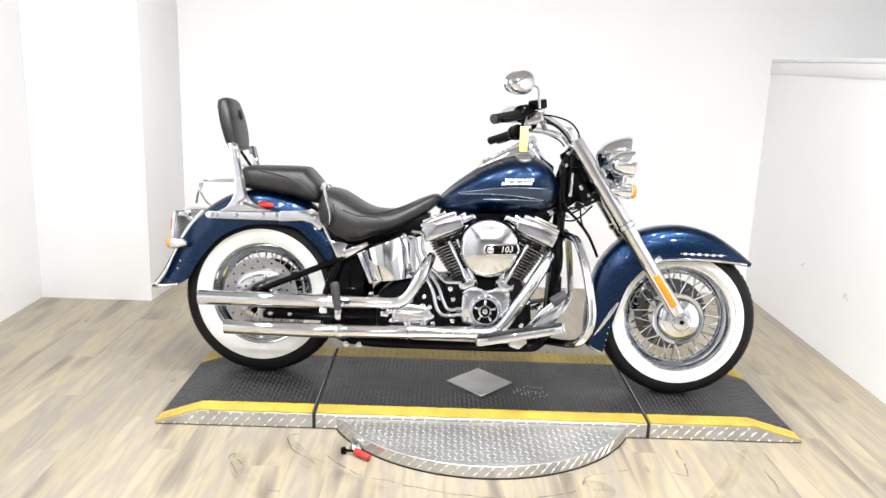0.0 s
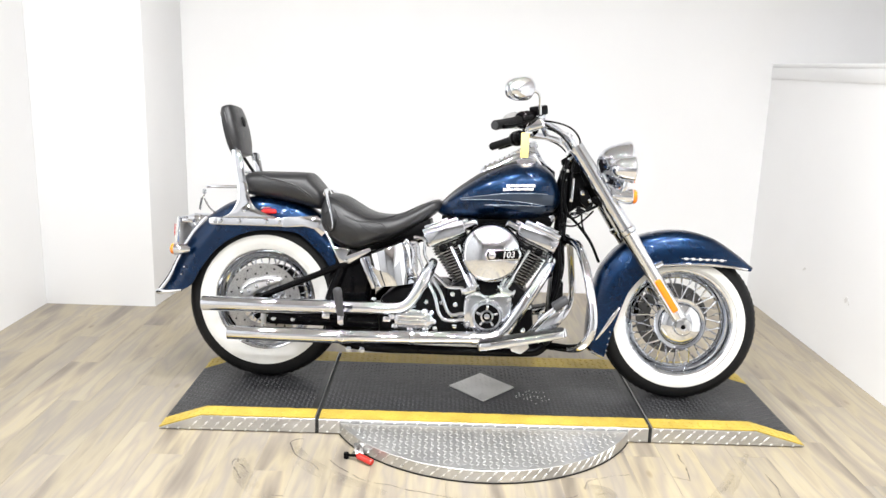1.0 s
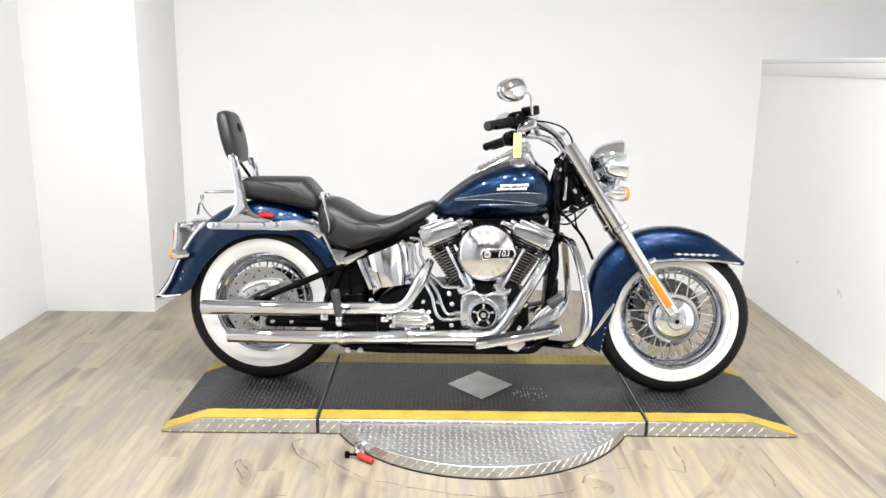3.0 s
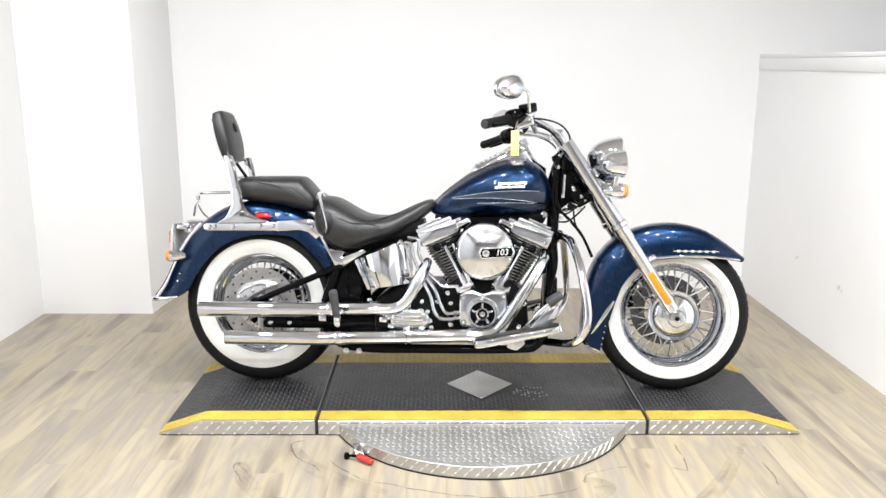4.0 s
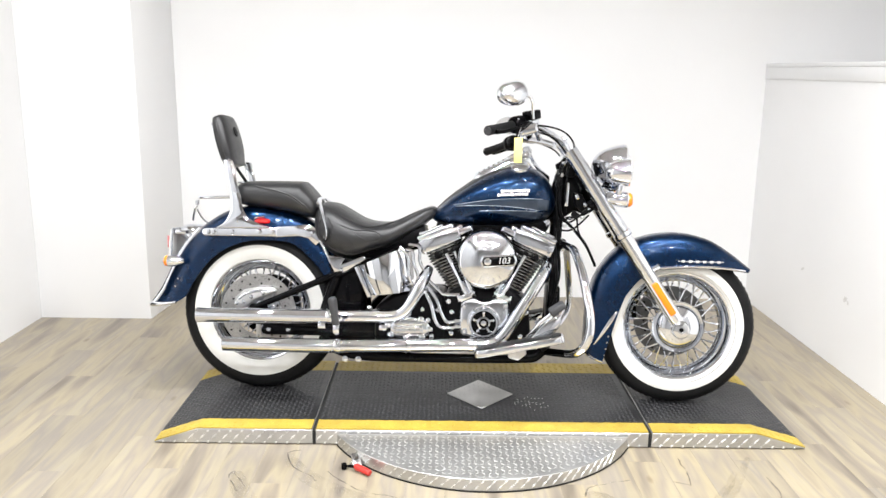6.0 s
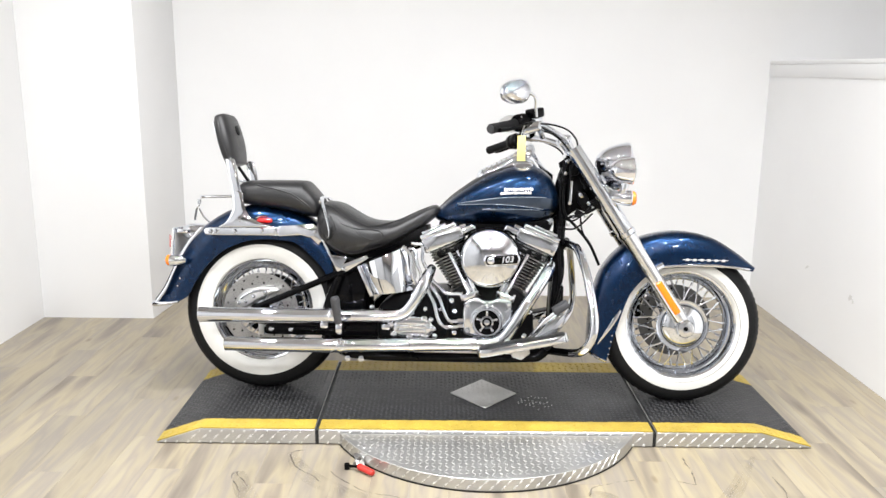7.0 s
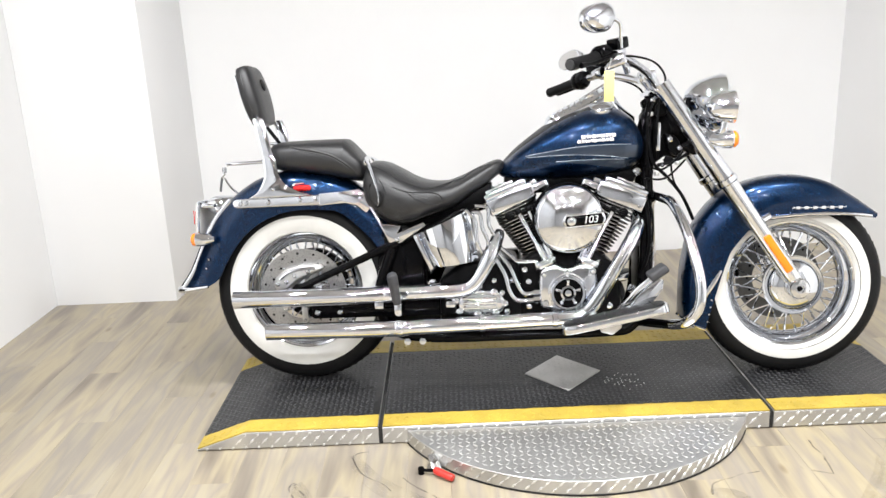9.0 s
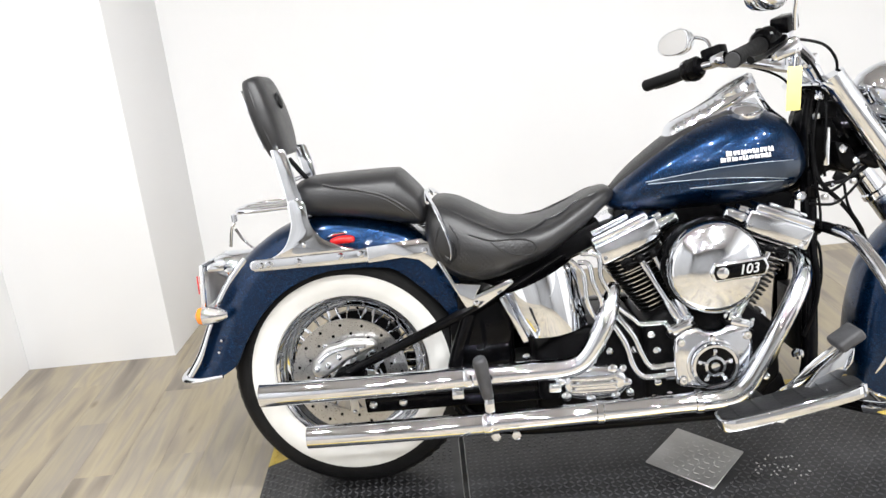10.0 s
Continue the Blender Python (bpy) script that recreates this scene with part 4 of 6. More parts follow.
part("seat_strap", tube([(0.250, -0.10, 0.735), (0.246, -0.05, 0.750), (0.246, 0.0, 0.754), (0.246, 0.05, 0.750), (0.250, 0.10, 0.735)], 0.006, 8, 5, 0.5), CHROME, bike)

# fuel tank with its console
TANK = [(0.683, 0.70, 0.684, 0.03), (0.70, 0.722, 0.672, 0.06), (0.74, 0.761, 0.665, 0.092), (0.79, 0.800, 0.662, 0.112), (0.85, 0.841, 0.661, 0.13), (0.912, 0.872, 0.662, 0.145), (0.97, 0.890, 0.665, 0.153), (1.03, 0.897, 0.671, 0.154), (1.08, 0.883, 0.679, 0.147), (1.118, 0.853, 0.692, 0.13), (1.142, 0.808, 0.716, 0.10), (1.152, 0.775, 0.742, 0.06)]
tank = part("fuel_tank", body(TANK, 36, 2.35), BLUE, bike, "dark blue metallic fuel tank")


def tank_side(x, z):
    """Half width of the tank's skin at a point of its side."""
    top, low, w = (np.interp(x, [t[0] for t in TANK], [t[i] for t in TANK]) for i in (1, 2, 3))
    s = min(0.999, abs((z - (top + low) / 2) / ((top - low) / 2)))
    return float(w * (1 - s ** 2.35) ** (1 / 2.35))


def skin(outline_top, outline_low, s, lift, n=16, rows=5):
    """A thin patch that hugs the tank's side between two lines."""
    bm = bmesh.new()
    a, b = spline([V(x, 0, z) for x, z in outline_top], n), spline([V(x, 0, z) for x, z in outline_low], n)
    grid = []
    for p, q in zip(a, b):
        line = []
        for k in range(rows + 1):
            r = p + (q - p) * (k / rows)
            line.append(bm.verts.new(V(r.x, s * (tank_side(r.x, r.z) + lift), r.z)))
        grid.append(line)
    for c, d in zip(grid, grid[1:]):
        for k in range(rows):
            bm.faces.new((c[k], c[k + 1], d[k + 1], d[k]))
    bmesh.ops.recalc_face_normals(bm, faces=bm.faces)
    return bm


for s in (-1, 1):
    part("paint_panel", skin([(0.772, 0.741), (0.85, 0.753), (0.93, 0.764), (1.02, 0.769), (1.10, 0.768), (1.136, 0.765)], [(0.775, 0.739), (0.85, 0.743), (0.93, 0.744), (1.02, 0.738), (1.09, 0.729), (1.132, 0.728)], s, 0.0022), SCALLOP, tank, "grey-blue painted panel with pinstripes")
    part("paint_panel", skin([(0.87, 0.722), (0.95, 0.724), (1.02, 0.724), (1.08, 0.722), (1.128, 0.722)], [(0.872, 0.720), (0.95, 0.712), (1.02, 0.702), (1.08, 0.694), (1.118, 0.702)], s, 0.0022), SCALLOP, tank)
    for pts in ([(0.77, 0.742), (0.85, 0.755), (0.93, 0.766), (1.02, 0.771), (1.10, 0.770)], [(0.775, 0.737), (0.85, 0.741), (0.93, 0.742), (1.02, 0.736), (1.09, 0.727)], [(0.866, 0.722), (0.95, 0.725), (1.02, 0.7255), (1.08, 0.7235)]):
        line = spline([V(x, z, 0) for x, z in pts], 6)
        part("pinstripe", tube([V(p.x, s * (tank_side(p.x, p.y) + 0.002), p.y) for p in line], 0.0011, 6, 1), PINSTRIPE, tank)
    for z, h, x, widths in ((0.7985, 0.0110, 0.944, (0.015, 0.017, 0.013, 0.011, 0.016, 0.018, 0.014)), (0.7855, 0.0104, 0.932, (0.013, 0.010, 0.015, 0.008, 0.014, 0.011, 0.013, 0.010, 0.014))):
        for k, w in enumerate(widths):
            x += w / 2
            zz, tall = z + 0.05 * (x - 1.0), h + (0.004 if k in (0, len(widths) - 1) else 0.0)
            high = tall * (0.80 + 0.3 * math.sin(k * 5.1 + z * 40) ** 2)
            lean = Matrix.Translation((x, s * (tank_side(x, zz) + 0.0012), zz)) @ Matrix.Rotation(s * 0.35, 4, "X")
            slant = Matrix.Rotation(0.02 + 0.16 * math.sin(k * 2.3 + z * 90), 4, "Y")
            bars = grow(moved(box((0, 0, 0), (w * 0.36, 0.003, high), 0.0008, slant), Matrix.Translation((-w * 0.28, 0, 0))), moved(box((0, 0, 0), (w * 0.34, 0.003, high * 0.92), 0.0008, slant), Matrix.Translation((w * 0.22, 0, 0))), box((0, 0, high * (0.30 if k % 2 else -0.28)), (w * 0.85, 0.003, high * 0.36), 0.0006))
            part("emblem", moved(bars, lean), EMBLEM, tank, "silver tank emblem")
            x += w / 2 + 0.0006
    part("filler_cap", lathe([(0.036, -0.01), (0.036, 0.006), (0.03, 0.012), (0.012, 0.016), (0, 0.016)], (1.015, s * 0.085, 0.886), "Z", 28, Matrix.Rotation(-s * 0.45, 4, "X")), CHROME, tank, "chrome filler cap")
    part("mount_bolt", lathe([(0.012, 0.0), (0.012, 0.02), (0.006, 0.026), (0, 0.026)], (1.118, s * 0.118, 0.683), seg=12, m=Matrix.Diagonal((1, s, 1, 1))), CHROME, tank)
con = part("console", body([(0.838, 0.846, 0.825, 0.02), (0.848, 0.868, 0.81, 0.045), (0.875, 0.884, 0.82, 0.055), (0.915, 0.902, 0.84, 0.058), (0.96, 0.926, 0.86, 0.062), (1.005, 0.950, 0.87, 0.066), (1.04, 0.964, 0.87, 0.062), (1.06, 0.940, 0.86, 0.055), (1.09, 0.895, 0.84, 0.04), (1.13, 0.860, 0.83, 0.02)], 24, 2.2), CHROME, bike, "chrome tank console")
part("speedometer", lathe([(0.058, -0.02), (0.06, 0.004), (0.055, 0.009), (0.05, 0.006), (0, 0.006)], (1.002, 0, 0.939), "Z", 32, Matrix.Rotation(radians(-31), 4, "Y")), CHROME, con)
part("dial", lathe([(0, 0.0075), (0.05, 0.0075), (0.05, 0.006)], (1.002, 0, 0.939), "Z", 32, Matrix.Rotation(radians(-31), 4, "Y")), PANEL, con, "black dial face")
part("leather_strip", body([(t[0], t[1] + 0.0075, t[1] - 0.05, min(0.078, t[3] * 0.62)) for t in TANK[1:8]] + [(1.055, 0.888, 0.86, 0.03)], 24, 2.2), WEAVE, tank, "black stitched tank strap")
for k in range(9):
    part("console_stud", ball((0.86 + 0.018 * k, -0.05 - 0.0012 * k, 0.868 + 0.0095 * k), 0.0042), CHROME, con)

# handlebar and its fittings
HB = [(0.895, -0.385, 1.0), (0.985, -0.285, 1.028), (1.05, -0.22, 1.035), (1.11, -0.15, 1.015), (1.165, -0.08, 0.985), (1.178, 0.0, 0.978), (1.165, 0.08, 0.98), (1.11, 0.15, 1.0), (1.05, 0.22, 1.01), (0.98, 0.285, 0.998), (0.885, 0.385, 0.968)]
hb = part("handlebar", tube(HB, 0.0127, 14, 6), CHROME, bike, "chrome handlebar")
for s, e, i in ((-1, HB[0], HB[1]), (1, HB[-1], HB[-2])):
    e, i = V(*e), V(*i)
    d = (i - e).normalized()
    g = part("grip", tube([e - d * 0.004, e + d * 0.03, e + d * 0.09, e + d * 0.125], [0.0175, 0.0165, 0.0165, 0.0185], 18, 4), RUBBER, hb, "black rubber grip")
    part("grip_end", rod(e - d * 0.010, e - d * 0.003, 0.0145, 18), GREYRUBBER, g)
    hm = Matrix.Translation(e + d * 0.152) @ d.to_track_quat("X", "Z").to_matrix().to_4x4()
    sh = part("switch_housing", moved(lathe([(0.0, -0.030), (0.022, -0.030), (0.027, -0.024), (0.029, -0.010), (0.0265, -0.007), (0.0265, -0.003), (0.0285, 0.0), (0.0285, 0.020), (0.022, 0.028), (0.0, 0.028)], (0, 0, 0), "X", 24, Matrix.Diagonal((1, 1, 1.08, 1))), hm), BLACK, hb, "rounded black switch housing")
    part("switch_button", moved(box((0.004, -s * 0.0, -0.029), (0.020, 0.018, 0.010), 0.003), hm), SOOT, sh)
    part("switch_button", moved(box((0.010, 0.016, 0.024), (0.014, 0.012, 0.010), 0.003), hm), SOOT, sh)
    part("housing_screw", moved(ball((-0.016, -0.020, 0.020), 0.0035), hm), CHROME, sh)
    part("master_cylinder", moved(box((0, 0, 0), (0.062, 0.04, 0.034), 0.006), Matrix.Translation(e + d * 0.195 + V(0.022, 0, 0.028)) @ d.to_track_quat("X", "Z").to_matrix().to_4x4()), BLACK, hb, "black reservoir")
    part("lever", tube([e + d * 0.16 + V(0.035, 0, 0.006), e + d * 0.10 + V(0.055, 0, 0.004), e + d * 0.03 + V(0.045, 0, -0.004), e - d * 0.02 + V(0.04, 0, -0.002)], [0.007, 0.006, 0.006, 0.008], 10, 5), BLACK, hb, "black hand lever")
    part("lever_clamp", lathe([(0.016, -0.02), (0.019, -0.016), (0.019, 0.016), (0.016, 0.02)], tuple(e + d * 0.235), "X", 16, d.to_track_quat("X", "Z").to_matrix().to_4x4()), CHROME, hb)
    dz = 0.0 if s < 0 else -0.04
    stem = part("mirror", tube([(1.048, s * 0.29, 1.05 + dz), (1.045, s * 0.30, 1.085 + dz), (1.04, s * 0.32, 1.115 + dz), (1.015, s * 0.342, 1.128 + dz), (0.99, s * 0.35, 1.128 + dz)], 0.0052, 10, 5), CHROME, bike, "chrome rear-view mirror")
    mc = V(0.975, -0.345, 1.13) if s < 0 else V(0.966, 0.36, 1.078)
    mm = Matrix.Translation(mc) @ Matrix.Rotation(radians(-44 * s), 4, "Z")
    egg = []
    for k in range(32):
        a = 2 * math.pi * k / 32
        ca, sa = math.copysign(abs(math.cos(a)) ** 0.8, math.cos(a)), math.copysign(abs(math.sin(a)) ** 0.8, math.sin(a))
        sc = 1.0 if s < 0 else 0.86
        egg.append((sc * 0.055 * ca, sc * 0.041 * sa * (0.94 + 0.14 * ca) + 0.006 * ca))
    shell = ball((0, 0, 0), 0.05 * sc, (1.16, 0.62, 0.88))
    for v in shell.verts:
        v.co.z = v.co.z * (0.94 + 2.4 * v.co.x) + 0.11 * v.co.x
        v.co.y += 0.008 * s
    part("shell", moved(shell, mm), CHROME, stem, "chrome mirror shell")
    ya, yb = sorted((-s * 0.004, -s * 0.022))
    part("rim", moved(prism([(x * 1.05, z * 1.05) for x, z in egg], ya, yb, 0.003, 2), mm), CHROME, stem)
    ya, yb = sorted((-s * 0.010, -s * 0.0232))
    part("mirror_glass", moved(prism([(x * 0.97, z * 0.97) for x, z in egg], ya, yb, 0.0008, 1), mm), MIRROR, stem, "mirror glass")
part("master_cylinder_body", moved(box((0, 0, 0), (0.066, 0.05, 0.036), 0.010, None, 3), Matrix.Translation((1.033, -0.262, 1.014)) @ Matrix.Rotation(radians(-18), 4, "Y")), CHROME, hb, "chrome brake cylinder")
part("line_banjo", rod((1.065, -0.25, 1.005), (1.075, -0.225, 0.985), 0.010, 10), CHROME, hb)
for s in (-1, 1):
    part("bar_clamp", box((1.172, s * 0.045, 0.99), (0.042, 0.036, 0.038), 0.010), CHROME, hb)
for s in (-1, 1):
    part("riser", tube([(1.172, s * 0.045, 0.985), (1.19, s * 0.045, 0.955), (1.205, s * 0.045, 0.915)], [0.02, 0.016, 0.018], 14, 4), CHROME, hb, "chrome handlebar riser")
for pts in ([(1.05, -0.24, 1.03), (1.10, -0.19, 1.034), (1.165, -0.15, 1.020), (1.203, -0.12, 0.988), (1.211, -0.10, 0.953), (1.195, -0.075, 0.91), (1.178, -0.05, 0.85)],
            [(1.04, -0.23, 1.01), (1.10, -0.18, 1.005), (1.15, -0.12, 0.98), (1.19, -0.08, 0.93), (1.2, -0.05, 0.84)],
            [(1.05, 0.22, 1.0), (1.11, 0.17, 0.99), (1.17, 0.1, 0.95), (1.2, 0.06, 0.87)],
            [(1.17, -0.06, 0.82), (1.17, -0.1, 0.72), (1.22, -0.1, 0.66), (1.27, -0.08, 0.60), (1.31, -0.06, 0.52)],
            [(1.19, -0.09, 0.70), (1.24, -0.09, 0.71), (1.29, -0.08, 0.735)],
            [(1.15, -0.09, 0.62), (1.16, -0.12, 0.50), (1.155, -0.12, 0.42), (1.13, -0.11, 0.34)]):
    part("cable", tube(pts, 0.0034 if pts[0][0] < 1.1 else 0.0058, 8, 6), SOOT, bike)

# front fork, headlamp and indicators
AX, TOP = V(1.622, 0, 0.312), V(1.195, 0, 0.955)
fd = (TOP - AX).normalized()
for s in (-1, 1):
    o = V(0, s * 0.112, 0)
    lg = part("fork_leg", tube([AX + o + fd * 0.004, AX + o + fd * 0.05, AX + o + fd * 0.2, AX + o + fd * 0.40], [0.024, 0.028, 0.027, 0.029], 20, 4), SLIDER, bike, "polished aluminium fork slider")
    part("fork_cover", tube([AX + o + fd * 0.395, AX + o + fd * 0.43, AX + o + fd * 0.6, AX + o + fd * 0.77], [0.033, 0.030, 0.0285, 0.0285], 20, 4), CHROME, lg, "chrome fork cover")
    part("collar", lathe([(0.031, -0.012), (0.035, -0.008), (0.035, 0.008), (0.031, 0.012)], tuple(AX + o + fd * 0.40), "Z", 20, fd.to_track_quat("Z", "Y").to_matrix().to_4x4()), CHROME, lg)
    part("axle_end", lathe([(0.034, -0.012), (0.034, 0.022), (0.029, 0.030), (0.016, 0.033), (0.0125, 0.033), (0.0115, 0.026), (0, 0.026)], (AX.x + 0.002, s * 0.114, AX.z - 0.014), seg=24, m=Matrix.Diagonal((1, s, 1, 1))), SLIDER, lg)
    part("axle_bore", lathe([(0.0, 0.0275), (0.0085, 0.0275), (0.0085, 0.026)], (AX.x + 0.002, s * 0.114, AX.z - 0.014), seg=16, m=Matrix.Diagonal((1, s, 1, 1))), SOOT, lg, "dark axle bore")
    part("reflector", moved(box((0, 0, 0), (0.025, 0.010, 0.138), 0.005, None, 3), Matrix.Translation(AX + o + V(0, s * 0.03, 0) + fd * 0.12) @ Matrix.Rotation(math.atan2(fd.x, fd.z), 4, "Y")), AMBER, lg, "long amber side reflector")
    part("fender_bracket", tube([AX + o + fd * 0.24, AX + V(0.02, s * 0.098, 0) + fd * 0.24 + V(0.0, 0, 0.0), AX + V(0.05, s * 0.09, 0.02) + fd * 0.235], [0.016, 0.014, 0.012], 10, 3), CHROME, lg)
    sg = part("front_indicator", lathe([(0.0, -0.05), (0.01, -0.048), (0.022, -0.03), (0.028, -0.004), (0.029, 0.022), (0.026, 0.026)], (1.385, s * 0.135, 0.775), "X", 24), CHROME, bike, "chrome bullet indicator")
    part("lens", lathe([(0.026, 0.02), (0.026, 0.034), (0.02, 0.041), (0.0, 0.043), (0, 0.02)], (1.385, s * 0.135, 0.775), "X", 24), AMBER, sg, "amber lens")
    part("stalk", tube([(1.36, s * 0.12, 0.775), (1.335, s * 0.10, 0.79), (1.31, s * 0.09, 0.80)], 0.011, 10, 4), CHROME, sg)
hc = V(1.366, 0, 0.899)
hm = Matrix.Rotation(radians(6), 4, "Y")
hl = part("headlamp", lathe([(0.0, -0.078), (0.026, -0.072), (0.048, -0.056), (0.064, -0.034), (0.076, -0.008), (0.084, 0.012), (0.088, 0.026), (0.0915, 0.030), (0.0905, 0.042), (0.080, 0.050), (0.072, 0.053), (0.070, 0.046)], tuple(hc), "X", 40, hm), CHROME, bike, "chrome bullet headlamp")
part("lens", lathe([(0.0, 0.066), (0.035, 0.063), (0.058, 0.057), (0.071, 0.050), (0.0, 0.048)], tuple(hc), "X", 40, hm), GLASS, hl, "clear headlamp glass")
part("reflector_bowl", lathe([(0.070, 0.045), (0.05, 0.02), (0.02, 0.004), (0, 0.004)], tuple(hc), "X", 32, hm), CHROME, hl)
part("mount_bracket", grow(box((1.31, 0, 0.815), (0.12, 0.2, 0.022), 0.008, Matrix.Rotation(radians(20), 4, "Y")), tube([(1.345, -0.02, 0.82), (1.36, 0, 0.80), (1.37, 0, 0.79)], 0.024, 14, 4), rod((1.345, -0.135, 0.79), (1.345, 0.135, 0.79), 0.012)), CHROME, bike, "chrome lamp bracket")
for s in (-1, 1):
    pc = (1.374, s * 0.15, 0.874)
    ap = part("passing_lamp", lathe([(0.0, -0.052), (0.018, -0.048), (0.034, -0.033), (0.045, -0.01), (0.048, 0.018), (0.051, 0.026), (0.051, 0.036), (0.046, 0.038)], pc, "X", 32), CHROME, bike, "small chrome passing lamp")
    part("lens", lathe([(0.0, 0.047), (0.028, 0.044), (0.046, 0.037), (0.0, 0.035)], pc, "X", 32), GLASS, ap, "clear lamp glass")
    part("reflector_bowl", lathe([(0.045, 0.034), (0.028, 0.012), (0.0, 0.004)], pc, "X", 24), CHROME, ap)
    part("lamp_post", tube([(1.385, s * 0.148, 0.83), (1.378, s * 0.145, 0.80), (1.36, s * 0.12, 0.785)], [0.014, 0.012, 0.012], 12, 4), CHROME, ap)
part("upper_yoke", prism([(1.165, 0.935), (1.205, 0.958), (1.24, 0.94), (1.20, 0.91)], -0.135, 0.135, 0.012, 3), CHROME, bike, "chrome upper fork yoke")
part("lower_yoke", prism([(1.25, 0.755), (1.30, 0.785), (1.35, 0.755), (1.31, 0.725)], -0.10, 0.10, 0.012, 3), BLACK, bike, "black lower fork yoke")
part("steering_stem", tube([(1.20, 0, 0.935), (1.24, 0, 0.86), (1.30, 0, 0.76)], 0.026, 16, 3), SOOT, bike)

fc = part("front_caliper", prism([(1.455, 0.300), (1.448, 0.360), (1.470, 0.405), (1.500, 0.415), (1.512, 0.392), (1.492, 0.352), (1.498, 0.305)], 0.062, 0.108, 0.010, 3), BLACK, bike, "black front brake caliper")
for bx, bz in ((1.470, 0.322), (1.474, 0.378), (1.495, 0.402)):
    part("bolt", ball((bx, 0.062, bz), 0.006), CHROME, fc)

# front mudguard
CF = [(1.278, 0.195), (1.280, 0.29), (1.289, 0.385), (1.318, 0.49), (1.388, 0.583), (1.491, 0.636), (1.612, 0.655), (1.728, 0.634), (1.815, 0.585), (1.885, 0.53)]
EF = [(1.346, 0.158), (1.362, 0.22), (1.383, 0.29), (1.408, 0.37), (1.436, 0.43), (1.51, 0.503), (1.612, 0.520), (1.72, 0.524), (1.80, 0.520), (1.872, 0.512)]
ff = part("front_fender", fender(CF, EF, 0.088), BLUE, bike, "dark blue metallic front mudguard")
for s in (-1, 1):
    part("trim_strip", tube([(1.53, s * 0.092, 0.520), (1.62, s * 0.093, 0.528), (1.72, s * 0.093, 0.531), (1.80, s * 0.091, 0.526), (1.868, s * 0.08, 0.518), (1.888, s * 0.04, 0.522)], 0.0055, 8, 5), CHROME, ff, "chrome edge strip")
    part("side_spear", tube([(1.394, s * 0.090, 0.354), (1.372, s * 0.091, 0.318), (1.342, s * 0.091, 0.270), (1.312, s * 0.085, 0.224)], [0.003, 0.008, 0.0065, 0.002], 10, 5, 0.4), CHROME, ff, "slim chrome spear")
    for k in range(4):
        part("rivet", ball((1.352 + 0.004 * k, s * 0.089, 0.185 + 0.024 * k), 0.0035), CHROME, ff)
    part("rear_lip", tube([(1.345, s * 0.09, 0.158), (1.30, s * 0.07, 0.175), (1.277, s * 0.02, 0.19)], 0.005, 8, 4), CHROME, ff)
    for k in range(6):
        part("badge_bar", box((1.632 + 0.0262 * k, s * 0.0895, 0.550 - 0.0002 * k), (0.013, 0.004, 0.009), 0.002), EMBLEM, ff, "small silver badge")
    part("badge_line", box((1.698, s * 0.0890, 0.550), (0.168, 0.003, 0.0022), 0.001), EMBLEM, ff)

# ---- frame, engine and exhaust ----
part("frame", grow(
    tube([(1.19, 0, 0.90), (1.16, 0, 0.80), (1.15, 0, 0.70), (0.95, 0, 0.655), (0.75, 0, 0.63), (0.55, 0, 0.56)], 0.024, 12, 4),
    *[tube([(1.185, s * 0.03, 0.90), (1.168, s * 0.045, 0.80), (1.160, s * 0.07, 0.62), (1.150, s * 0.095, 0.42), (1.14, s * 0.11, 0.26), (1.10, s * 0.12, 0.185), (1.02, s * 0.12, 0.168), (0.70, s * 0.12, 0.160), (0.42, s * 0.12, 0.160), (0.31, s * 0.12, 0.20), (0.28, s * 0.12, 0.30), (0.33, s * 0.12, 0.46)], 0.0185, 12, 5) for s in (-1, 1)],
    *[tube([(0.33, s * 0.120, 0.462), (0.48, s * 0.085, 0.530), (0.62, s * 0.06, 0.600), (0.72, s * 0.05, 0.635)], 0.013, 10, 4) for s in (-1, 1)]), BLACK, bike, "gloss black tubular frame")
part("steering_head", lathe([(0.036, -0.075), (0.042, -0.06), (0.036, -0.04), (0.036, 0.04), (0.042, 0.06), (0.036, 0.075)], (1.222, 0, 0.86), "Z", 20, Matrix.Rotation(radians(-33), 4, "Y")), BLACK, bike)
